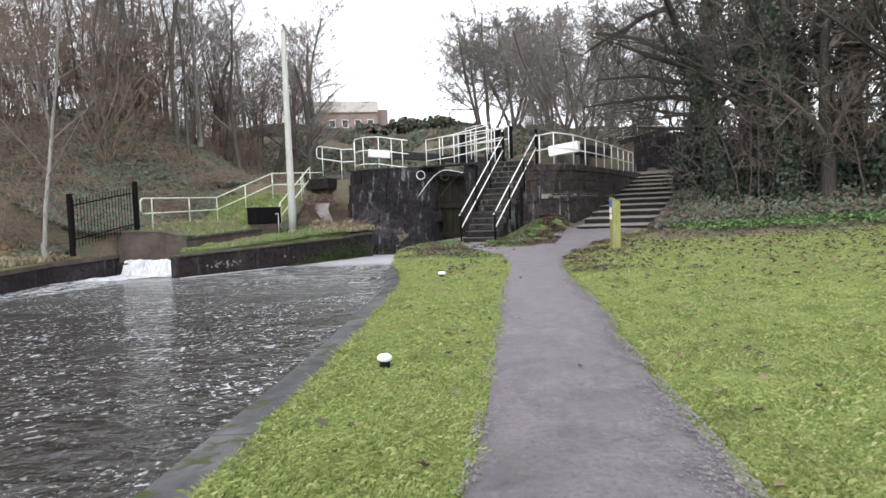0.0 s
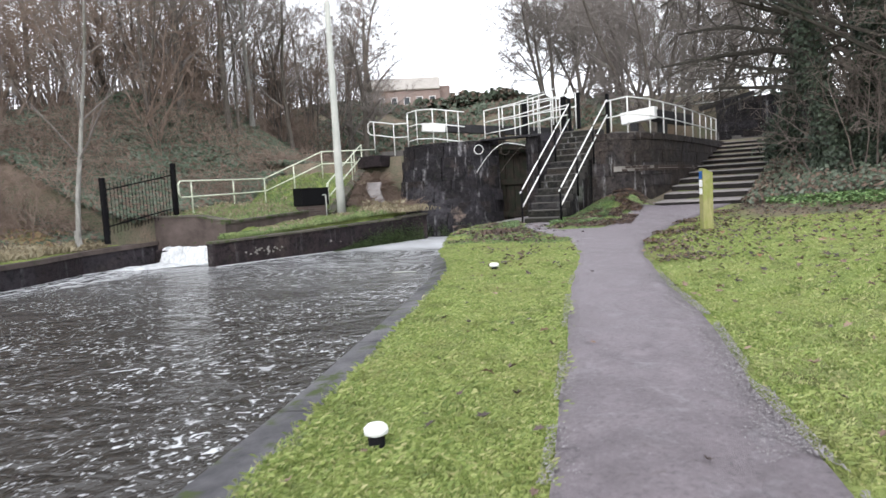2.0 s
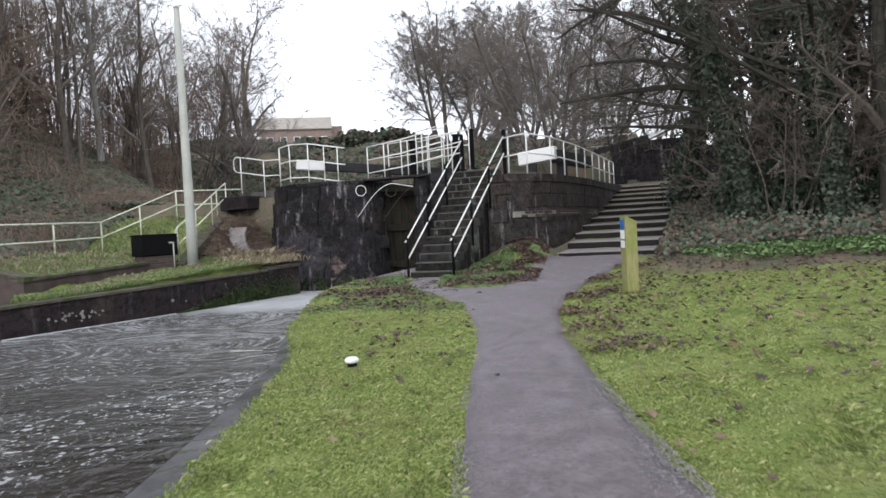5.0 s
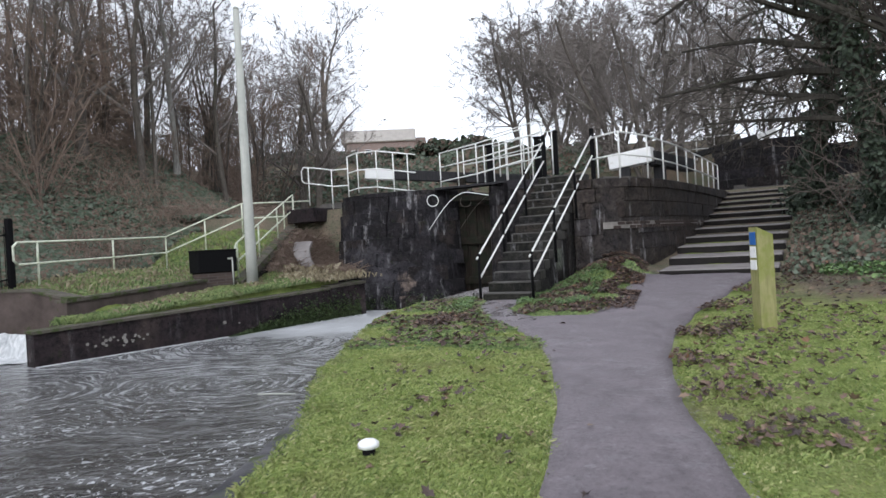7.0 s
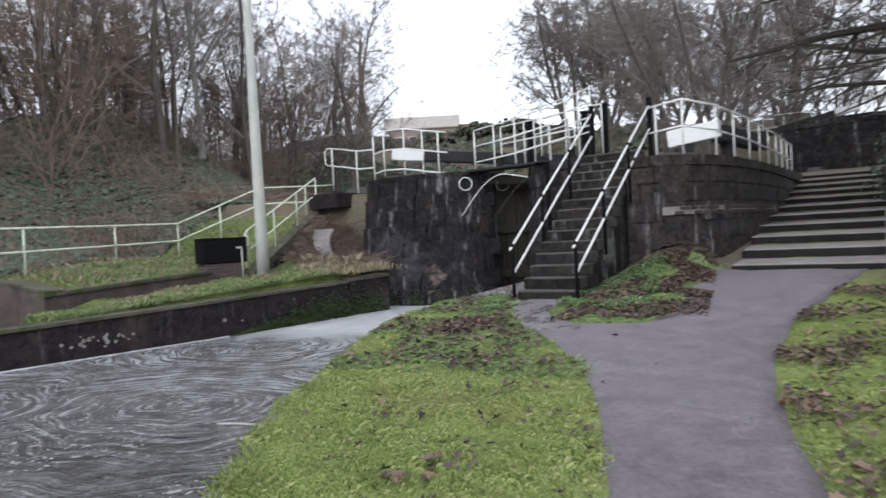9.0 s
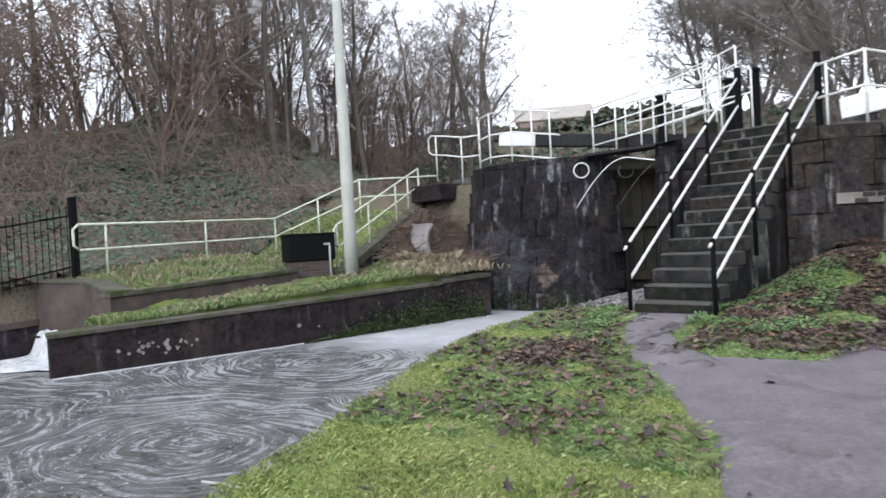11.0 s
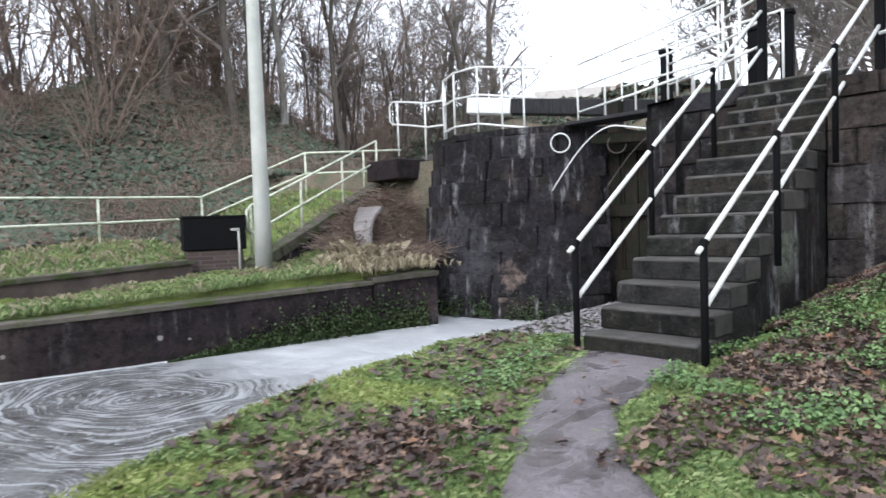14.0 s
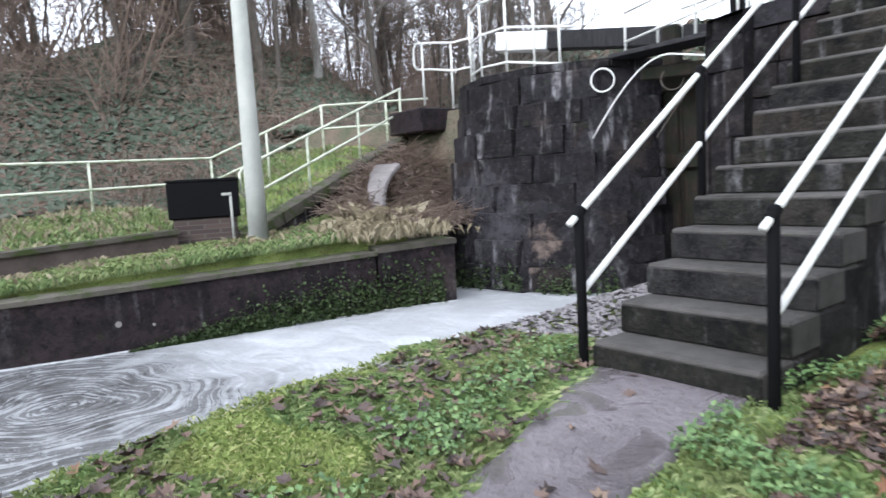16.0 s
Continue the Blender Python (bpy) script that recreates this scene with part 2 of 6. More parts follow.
def make_water():
    m = Mat("canal_water", 0.06, spec=0.5)
    m.b.inputs["IOR"].default_value = 1.33
    y, x = m.axis(1), m.axis(0)
    # the weir's foam drifts and gathers towards the lock
    near = m.step(m.math("ADD", y, m.math("MULTIPLY", x, -0.15)), 13.0, 21.0)
    flecks = m.math("MAXIMUM", m.step(m.noise(4.2, 5, 0.6, 0.8), 0.635, 0.68), m.math("MAXIMUM", m.step(m.noise(9.5, 4, 0.6, 0.5), 0.595, 0.645), m.step(m.noise(17, 3, 0.6, 0.4), 0.62, 0.68)))
    flecks = m.math("MULTIPLY", flecks, m.step(m.noise(0.8, 3, 0.5), 0.3, 0.6))
    tail = m.step(m.math("ADD", y, m.math("MULTIPLY", x, -0.1)), 23.7, 25.3)
    # foam drawn out in curls about the eddies of the pool
    bend = m.t.nodes.new("ShaderNodeVectorMath")
    bend.operation = "MULTIPLY_ADD"
    sway = m.t.nodes.new("ShaderNodeTexNoise")
    sway.inputs["Scale"].default_value, sway.inputs["Detail"].default_value = 0.8, 1.5
    m.t.links.new(m.pos, sway.inputs["Vector"])
    m.t.links.new(sway.outputs["Color"], bend.inputs[0])
    bend.inputs[1].default_value = (1.1, 1.1, 0)
    m.t.links.new(m.pos, bend.inputs[2])

    def curl(centre, pitch):
        off = m.t.nodes.new("ShaderNodeVectorMath")
        off.operation = "SUBTRACT"
        m.t.links.new(bend.outputs[0], off.inputs[0])
        off.inputs[1].default_value = (centre[0] + 0.55, centre[1] + 0.55, WATER_Z)
        flat = m.t.nodes.new("ShaderNodeVectorMath")
        flat.operation = "MULTIPLY"
        m.t.links.new(off.outputs[0], flat.inputs[0])
        flat.inputs[1].default_value = (0.8, 1.1, 0)
        ln = m.t.nodes.new("ShaderNodeVectorMath")
        ln.operation = "LENGTH"
        m.t.links.new(flat.outputs[0], ln.inputs[0])
        turn = m.t.nodes.new("ShaderNodeVectorMath")
        turn.operation = "NORMALIZE"
        m.t.links.new(flat.outputs[0], turn.inputs[0])
        xyz = m.t.nodes.new("ShaderNodeSeparateXYZ")
        m.t.links.new(turn.outputs[0], xyz.inputs[0])
        ring = m.t.nodes.new("ShaderNodeCombineXYZ")
        m.t.links.new(m.math("MULTIPLY", ln.outputs["Value"], pitch), ring.inputs[0])
        m.t.links.new(m.math("MULTIPLY", xyz.outputs[0], 1.1), ring.inputs[1])
        m.t.links.new(m.math("MULTIPLY", xyz.outputs[1], 1.1), ring.inputs[2])
        n = m.t.nodes.new("ShaderNodeTexNoise")
        n.inputs["Scale"].default_value, n.inputs["Detail"].default_value, n.inputs["Roughness"].default_value = 1.0, 4, 0.62
        m.t.links.new(ring.outputs[0], n.inputs["Vector"])
        return n.outputs["Fac"], ln.outputs["Value"]

    first, d1 = curl((-6.3, 22.4), 20.0)
    second, d2 = curl((-4.1, 18.7), 17.0)
    third, d3 = curl((-7.6, 17.4), 15.0)
    swirl = m.mix(m.step(m.math("SUBTRACT", d2, d1), -0.5, 0.5), second, first)
    swirl = m.mix(m.step(m.math("SUBTRACT", d3, m.math("MINIMUM", d1, d2)), 0.4, -0.4), swirl, third)
    breakup = m.noise(6.0, 6, 0.75, 0.8)
    lines = m.math("MULTIPLY", m.step(swirl, 0.47, 0.63), m.step(breakup, 0.3, 0.62))
    specks = m.math("MULTIPLY", m.step(m.noise(14, 4, 0.65, 0.5), 0.57, 0.66), m.step(m.noise(0.7, 3, 0.5), 0.46, 0.6))
    lines = m.math("MAXIMUM", lines, m.math("MULTIPLY", specks, 0.75))
    film = m.step(m.noise(1.3, 5, 0.6, 1.2), 0.42, 0.72)
    curls = m.math("MULTIPLY", m.math("ADD", m.math("MULTIPLY", lines, m.math("SUBTRACT", 0.52, m.math("MULTIPLY", tail, 0.42))), m.math("ADD", 0.09, m.math("MULTIPLY", film, 0.2))), near)
    foam = m.math("MAXIMUM", m.math("MULTIPLY", flecks, m.math("SUBTRACT", 0.8, m.math("MULTIPLY", near, 0.55))), curls)
    foam = m.math("MINIMUM", m.math("ADD", foam, m.math("MULTIPLY", tail, m.math("ADD", 0.49, m.math("MULTIPLY", film, 0.05)))), 1.0)
    # froth carried off along the far bank
    band = m.math("MULTIPLY", m.step(m.math("ADD", x, m.math("MULTIPLY", m.noise(0.7, 3), 1.6)), -8.9, -10.0), m.step(y, 3.0, 17.5))
    froth = m.math("MULTIPLY", band, m.step(m.noise(2.2, 7, 0.7, 1.2, (1.6, 0.7, 1)), 0.44, 0.6))
    foam = m.math("MAXIMUM", foam, m.math("MULTIPLY", froth, 0.95))
    c = m.mix(foam, (0.03, 0.027, 0.024), (0.6, 0.61, 0.63))
    waves = m.math("ADD", m.noise(1.7, 3, 0.5, 0.4, (1, 1.6, 1)), m.math("MULTIPLY", m.noise(6.5, 3, 0.55, 0.5), 0.4))
    rough = m.math("ADD", 0.1, m.math("MULTIPLY", foam, 0.6))
    calm = m.math("SUBTRACT", 1.0, m.math("MULTIPLY", near, 0.6))
    return m.done(c, m.math("MULTIPLY", waves, calm), 0.11, rough)


def make_white_water():
    m = Mat("white_water", 0.6, spec=0.3)
    n = m.noise(5, 7, 0.7, 1.0, (1, 1, 0.4))
    return m.done(m.ramp(n, (0.3, (0.28, 0.3, 0.31)), (0.62, (0.72, 0.73, 0.74))), n, 0.06)


def make_brick(name, a, b, mortar):
    m = Mat(name, 0.85, spec=0.2)
    mp = m.t.nodes.new("ShaderNodeMapping")
    mp.inputs["Rotation"].default_value = (radians(90), 0, 0)
    br = m.t.nodes.new("ShaderNodeTexBrick")
    br.inputs["Scale"].default_value = 1.0
    br.inputs["Brick Width"].default_value, br.inputs["Row Height"].default_value = 0.225, 0.075
    br.inputs["Mortar Size"].default_value = 0.008
    for k, v in (("Color1", a), ("Color2", b), ("Mortar", mortar)):
        br.inputs[k].default_value = (*v, 1)
    m.t.links.new(m.pos, mp.inputs[0])
    m.t.links.new(mp.outputs[0], br.inputs["Vector"])
    c = m.mix(m.math("MULTIPLY", m.noise(1.5, 6), 0.6), br.outputs[0], (0.07, 0.05, 0.045))
    return m.done(c, m.noise(30, 4), 0.006)


GRASS, HILL, ASPHALT, GRIT, MUD = make_ground("grass_ground", False), make_ground("leaf_mould", True), make_asphalt(), make_grit(), make_mud()
STONE = make_lock_stone("sooty_lock_stone", (0.005, 0.0045, 0.0055), (0.036, 0.031, 0.034))
STONE_LICHEN = make_lock_stone("lichened_lock_stone", (0.006, 0.0055, 0.006), (0.045, 0.042, 0.04), 0.6, 1.3)
STONE_BROWN = make_lock_stone("brown_lock_stone", (0.016, 0.0135, 0.0125), (0.1, 0.082, 0.072), 0.52)
STEP_STONE = make_concrete("worn_step_stone", (0.07, 0.066, 0.062), (0.14, 0.13, 0.122), 0.6)
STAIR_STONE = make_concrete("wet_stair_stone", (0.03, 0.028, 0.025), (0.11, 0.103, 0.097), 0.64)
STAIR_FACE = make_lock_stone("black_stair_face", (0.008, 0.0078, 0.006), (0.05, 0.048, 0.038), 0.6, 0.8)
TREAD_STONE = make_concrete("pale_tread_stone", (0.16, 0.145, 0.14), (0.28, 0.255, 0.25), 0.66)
# wide-step risers: shade below each tread is included in this near-black colour
RISER = make_concrete("shaded_riser", (0.007, 0.006, 0.006), (0.022, 0.019, 0.017), 0.66)
WEED = make_leaf("green_weeds", (0.0, (0.05, 0.1, 0.03)), (0.6, (0.12, 0.21, 0.07)), (1.0, (0.22, 0.32, 0.12)))
PALE_BRICK = make_concrete("dark_brick_course", (0.03, 0.022, 0.02), (0.09, 0.068, 0.06), 0.7)
MORTAR = make_concrete("pale_mortar", (0.13, 0.12, 0.11), (0.3, 0.28, 0.26), 0.62)
FAR_BRICK = make_brick("far_brick", (0.27, 0.19, 0.165), (0.32, 0.235, 0.205), (0.34, 0.31, 0.29))
MOSS = make_leaf("wall_moss", (0.0, (0.02, 0.035, 0.012)), (0.7, (0.05, 0.085, 0.025)), (1.0, (0.1, 0.13, 0.05)))
COPING = make_concrete("wet_concrete_coping", (0.04, 0.039, 0.043), (0.15, 0.145, 0.152), 0.54)
QUAY = make_lock_stone("black_quay_concrete", (0.012, 0.009, 0.011), (0.058, 0.042, 0.045), 0.58, 0.3)
QUAY_TOP = make_concrete("mossy_quay_top", (0.06, 0.055, 0.045), (0.13, 0.115, 0.095), 0.5)
LOW_WALL = make_concrete("brown_low_wall", (0.05, 0.038, 0.034), (0.12, 0.095, 0.085), 0.58)
RAIL_WHITE = make_paint("white_rail_paint", (0.78, 0.78, 0.76), 0.4, (0.3, 0.3, 0.24), 0.6, (0.12, 0.07, 0.04))
RAIL_GREENISH = make_paint("pale_rail_paint", (0.68, 0.7, 0.58), 0.5, (0.25, 0.3, 0.16), 0.5)
BLACK_PAINT = make_paint("black_paint", (0.005, 0.005, 0.006), 0.85, (0.014, 0.013, 0.012), 0.68, None, 0.12)
WHITE_PAINT = make_paint("white_paint", (0.8, 0.8, 0.8), 0.5, (0.4, 0.38, 0.33), 0.6)
POLE = make_concrete("pale_pole", (0.33, 0.34, 0.31), (0.46, 0.46, 0.42), 0.7)
GATE_WOOD = make_wood("wet_gate_timber", (0.008, 0.007, 0.006), (0.035, 0.026, 0.019), (0.013, 0.015, 0.009))
BEAM_WOOD = make_wood("black_beam_timber", (0.015, 0.015, 0.017), (0.04, 0.038, 0.04))
POST_WOOD = make_wood("green_weathered_oak", (0.19, 0.185, 0.075), (0.32, 0.3, 0.14), (0.2, 0.22, 0.06))
BARK = make_bark("grey_brown_bark", (0.065, 0.057, 0.05), (0.17, 0.15, 0.13))
BARK_PALE = make_bark("pale_birch_bark", (0.16, 0.15, 0.14), (0.36, 0.35, 0.32), (0.12, 0.12, 0.08))
BARK_DARK = make_bark("dark_damp_bark", (0.03, 0.028, 0.024), (0.085, 0.076, 0.065))
TWIG_DARK = make_bark("dark_twigs", (0.1, 0.083, 0.073), (0.21, 0.175, 0.155), (0.12, 0.12, 0.09))
TWIG = make_bark("brown_twigs", (0.14, 0.125, 0.115), (0.27, 0.24, 0.222), (0.17, 0.17, 0.13))
TWIG_RED = make_bark("reddish_twigs", (0.15, 0.112, 0.092), (0.29, 0.222, 0.182), (0.18, 0.155, 0.125))
IVY = make_leaf("ivy_leaves", (0.0, (0.02, 0.032, 0.021)), (0.6, (0.045, 0.065, 0.042)), (1.0, (0.085, 0.11, 0.075)))
BRAMBLE = make_leaf("bramble_leaves", (0.0, (0.06, 0.082, 0.052)), (0.35, (0.1, 0.128, 0.088)), (0.6, (0.16, 0.185, 0.145)), (0.7, (0.13, 0.092, 0.07)), (1.0, (0.19, 0.135, 0.105)), rough=0.85)
DEAD_LEAF = make_leaf("fallen_leaves", (0.0, (0.04, 0.028, 0.027)), (0.45, (0.085, 0.055, 0.048)), (0.8, (0.16, 0.1, 0.075)), (0.95, (0.25, 0.175, 0.12)), (1.0, (0.24, 0.12, 0.065)), rough=0.5)
BRACKEN = make_leaf("bracken_leaves", (0.0, (0.13, 0.14, 0.07)), (0.4, (0.24, 0.22, 0.11)), (0.7, (0.33, 0.23, 0.12)), (1.0, (0.32, 0.16, 0.1)), rough=0.7)
BLADES = make_leaf("grass_blades", (0.0, (0.13, 0.19, 0.05)), (0.4, (0.25, 0.32, 0.09)), (0.8, (0.34, 0.4, 0.135)), (1.0, (0.5, 0.48, 0.24)), rough=0.55, patchy=0.45)
BLADES_DARK = make_leaf("lush_grass_blades", (0.0, (0.085, 0.14, 0.05)), (0.6, (0.2, 0.29, 0.1)), (1.0, (0.36, 0.41, 0.19)), rough=0.55, patchy=0.35)
STRAW = make_leaf("dry_grass", (0.0, (0.16, 0.13, 0.08)), (0.6, (0.3, 0.25, 0.16)), (1.0, (0.42, 0.37, 0.26)), rough=0.7)
BRICK = make_brick("red_brick", (0.32, 0.13, 0.1), (0.4, 0.18, 0.14), (0.3, 0.25, 0.22))
BRICK_DARK = make_brick("sooty_brick", (0.06, 0.045, 0.042), (0.11, 0.08, 0.07), (0.12, 0.11, 0.1))
ROOF = make_concrete("roof_covering", (0.045, 0.04, 0.04), (0.09, 0.08, 0.08), 0.75)
PALE_ROOF = make_concrete("pale_roof_edge", (0.4, 0.37, 0.35), (0.52, 0.49, 0.46), 0.9)
BLUE = make_paint("blue_plate", (0.02, 0.12, 0.4), 0.4)
GLASS = make_paint("dark_window_glass", (0.03, 0.035, 0.04), 0.1, (0.04, 0.04, 0.04), 0.9)
WATER_Z = -0.5
WATER, FOAM = make_water(), make_white_water()


# ---- mesh tools ----
class MB:
    """Collects vertices and faces for one mesh."""

    def __init__(self):
        self.v, self.f = [], []

    def add(self, verts, faces):
        o = len(self.v)
        self.v.extend(tuple(p) for p in verts)
        self.f.extend(tuple(i + o for i in q) for q in faces)
        return self

    def box(self, size, m=None, ch=0.0):
        """A box with chamfered edges, centred on the pose m."""
        v, f = chamfered(*size, ch) if ch else plain_box(*size)
        m = m or Matrix()
        return self.add([m @ Vector(p) for p in v], f)

    def beam(self, a, b, w, h, ch=0.0, up=(0, 0, 1)):
        """A box from a to b, w wide and h high."""
        a, b = Vector(a), Vector(b)
        y = (b - a).normalized()
        x = y.cross(Vector(up)).normalized()
        z = x.cross(y)
        m = Matrix((x, y, z)).transposed().to_4x4()
        m.translation = (a + b) / 2
        return self.box((w, (b - a).length, h), m, ch)

    def tube(self, pts, radii, n=8, cap=True):
        pts = [Vector(p) for p in pts]
        if not hasattr(radii, "__len__"):
            radii = [radii] * len(pts)
        rings, base = [], len(self.v)
        x = None
        for i, p in enumerate(pts):
            d = (pts[min(i + 1, len(pts) - 1)] - pts[max(i - 1, 0)]).normalized()
            if x is None:
                x = d.orthogonal().normalized()
            x = (x - d * x.dot(d)).normalized()
            y = d.cross(x)
            for k in range(n):
                a = 2 * math.pi * k / n
                self.v.append(tuple(p + (x * math.cos(a) + y * math.sin(a)) * radii[i]))
        for i in range(len(pts) - 1):
            for k in range(n):
                a, b = base + i * n + k, base + i * n + (k + 1) % n
                self.f.append((a, b, b + n, a + n))
        if cap:
            self.f.append(tuple(base + k for k in reversed(range(n))))
            self.f.append(tuple(base + (len(pts) - 1) * n + k for k in range(n)))
        return self

    def prism(self, poly, z0, z1):
        """An upright prism over a plan polygon (counter-clockwise); z1 may be a function of (x, y)."""
        n = len(poly)
        top = [(x, y, z1(x, y) if callable(z1) else z1) for x, y in poly]
        bot = [(x, y, z0) for x, y in poly]
        return self.add(bot + top, [tuple(reversed(range(n))), tuple(range(n, 2 * n))] + [(i, (i + 1) % n, n + (i + 1) % n, n + i) for i in range(n)])

    def mesh(self, name, material, smooth=False):
        me = bpy.data.meshes.new(name)
        me.from_pydata(self.v, [], self.f)
        me.materials.append(material)
        if smooth:
            me.polygons.foreach_set("use_smooth", [True] * len(me.polygons))
        me.update()
        return me


def plain_box(x, y, z):
    x, y, z = x / 2, y / 2, z / 2
    v = [(a * x, b * y, c * z) for a in (-1, 1) for b in (-1, 1) for c in (-1, 1)]
    return v, [(0, 1, 3, 2), (4, 6, 7, 5), (0, 4, 5, 1), (2, 3, 7, 6), (0, 2, 6, 4), (1, 5, 7, 3)]


def chamfered(x, y, z, c):
    bm = bmesh.new()
    bmesh.ops.create_cube(bm, size=1.0)
    bmesh.ops.scale(bm, vec=(x, y, z), verts=bm.verts)
    bmesh.ops.bevel(bm, geom=list(bm.edges), offset=c, segments=1, affect="EDGES")
    bm.verts.index_update()
    v, f = [tuple(p.co) for p in bm.verts], [tuple(q.index for q in p.verts) for p in bm.faces]
    bm.free()
    return v, f


def thing(name, label, category, group="", kind="", at=(0, 0, 0)):
    ob = new(name)
    ob.location = at
    ob.empty_display_size = 0.1
    return tagged(ob, label, category, group, kind)


def solid(name, mb, material, label="", category="", group="", kind="", smooth=False):
    return tagged(new(name, mb.mesh(name, material, smooth)), label, category, group, kind)


def part(name, mb, material, parent, label="", smooth=False):
    me = mb if isinstance(mb, bpy.types.Mesh) else mb.mesh(name, material, smooth)
    ob = new(name, me)
    ob.parent = parent
    off = parent.matrix_basis.inverted()
    ob.matrix_parent_inverse = off if parent.parent is None else Matrix()
    return tagged(ob, label)


def piece(name, me, parent, m):
    """One brick, stone or slab of a larger part, on shared mesh data."""
    ob = new(name, me)
    ob.parent = parent
    ob.matrix_basis = m
    return ob


def smooth01(a, b, v):
    t = min(1.0, max(0.0, (v - a) / (b - a)))
    return t * t * (3 - 2 * t)


def along(line, y):
    """x on a plan line of (y, x) pairs."""
    if y <= line[0][0]:
        return line[0][1]
    for (y0, x0), (y1, x1) in zip(line, line[1:]):
        if y <= y1:
            return x0 + (x1 - x0) * (y - y0) / (y1 - y0)
    return line[-1][1]


def eased(line, y):
    return sum(along(line, y + d) for d in (-0.5, -0.25, 0, 0.25, 0.5)) / 5


# ---- plan ----
AX, RX = Vector((0.148, 0.989, 0)), Vector((0.989, -0.148, 0))
LOCK = Vector((-2.48, 28.6, 0))


def lk(r, s, z=0.0):
    """A place by the lock: r across it to the east, s along it."""
    return LOCK + RX * r + AX * s + Vector((0, 0, z))


GRASS_EDGE = [(-30, 4.6), (0, 2.8), (5.6, 1.91), (8.06, 1.41), (11.2, 0.7), (14.2, -0.05), (15.5, -0.5), (16.9, -1.29), (17.9, -1.62), (19.9, -2.3), (21.3, -2.72), (22.2, -2.95), (24.4, -2.85), (26, -2.75), (28.4, -2.6)]
WATER_EDGE = [(-30, 3.9), (0, 2.1), (6.03, 1.08), (9.5, 0.37), (11.5, -0.12), (13.6, -0.6), (16.4, -1.35), (17.5, -1.85), (19.4, -2.5), (21.3, -3.05), (22.2, -3.25), (24.4, -3.2), (26, -3.1), (28.4, -2.9)]
LEFT_EDGE = [(-40, -11.5), (14, -11.3), (16.4, -11.9), (18, -12.6), (20.5, -12.4)]
PATH_L = [(-40, 9.3), (0, 4.1), (5.87, 3.12), (9.34, 2.58), (12.6, 1.98), (16.1, 1.49), (18, 1.05), (19.8, 0.34), (21.26, -0.6), (22.4, -1.15), (23.24, -1.42), (24.4, -1.65)]
PATH_R = [(-40, 10.9), (0, 5.6), (6.12, 4.38), (9.44, 3.71), (11.28, 3.47), (13.4, 2.96), (16.4, 2.45), (18.27, 2.32), (19.5, 2.37), (21.63, 2.64), (26.4, 4.2), (27, 4.4)]
ISLAND_L = [(20.3, 0.75), (21.0, 0.6), (21.4, 0.2), (21.6, -0.25), (22.1, -0.44), (23, -0.71), (24.4, -0.55)]
ISLAND_R = [(20.6, 0.55), (21.4, 0.9), (21.8, 1.18), (24.6, 1.42), (26.4, 1.85), (27, 1.95)]
STEP_A, STEP_B, STEP_W = Vector((1.95, 26.45, 0)), Vector((4.1, 40.6, 0)), 2.45


def rail_x(y):
    return -12.05 - 0.24 * (min(max(y, 19), 29) - 21.5)


def ground_z(x, y):
    """Height of the land."""
    if x > -5.5:
        z = -0.1 + 0.016 * (min(max(y, 2), 26) - 9) + 0.055 * max(0.0, x - eased(PATH_R, min(y, 25)) - 0.2)
        z = min(z, 2.0) if x < 14 else z
        z += 0.24 * smooth01(20.5, 26.4, y) * smooth01(-1.0, 1.2, x)
        z += 0.3 * smooth01(-0.6, 0.9, x) * (1 - smooth01(1.2, 2.0, x)) * smooth01(23.5, 26, y)
        # bank beside and behind the wide steps
        z += 0.12 * smooth01(24.0, 26.5, y) * smooth01(1.9, 1.0, x) * smooth01(-0.4, 0.5, x)
        q = Vector((x, y, 0)) - STEP_A
        s, r = q.dot(AX), q.dot(RX)
        rise = 0.2 * min(max(s, 0), 14.5) if s > 0 else 0
        if s > 0:
            if r > -2:
                low = z + 0.1 * smooth01(25.2, 26.8, y) * smooth01(-0.4, 0.5, x)
                z = 0.36 + rise * 0.92 + 0.12 * max(0, r - STEP_W)
                z = max(z, low) if r < -0.05 else z
        if y > 30 and x < 2:
            z = max(z, 2.9)
        return min(z, 8.0)
    base = 0.18 + 0.06 * (min(max(y, 20), 27) - 20) + 0.3 * smooth01(-9.95, -10.2, x) * smooth01(26.5, 25.5, y) + 0.35 * smooth01(-10.2, -12.4, x)
    base += 1.45 * smooth01(26.8, 31, y) * smooth01(-7.8, -10.2, x)
    out = rail_x(y) - 0.7 - x
    if y < 20.3:
        base = 0.12 + 0.3 * smooth01(0.6, 2.5, along(LEFT_EDGE, y) - x)
        out = along(LEFT_EDGE, y) - 2.2 - x
    k = smooth01(14, 20.3, y) * (1 - smooth01(35, 43, y))
    base += (2.5 + 0.6 * k + 1.5 * smooth01(20, 27, y) - 1.6 * smooth01(36, 46, y)) * smooth01(0, 14 - 5 * k, out)
    if y > 31:
        base = max(base, 2.9)
    return min(base, 9.5) + 0.12 * noise.noise((x * 0.5, y * 0.5, 3.0)) * smooth01(0, 4, out)


def wing_r(s):
    return along([(-1.3, 2.7), (-1.25, 3.4), (-0.4, 4.1), (1.5, 4.55), (4.5, 4.8), (8, 4.9), (12.4, 4.95), (16, 5.0)], s)


def quay_x(y):
    return -9.5 + (min(max(y, 19.7), 28.6) - 19.7) * 0.32


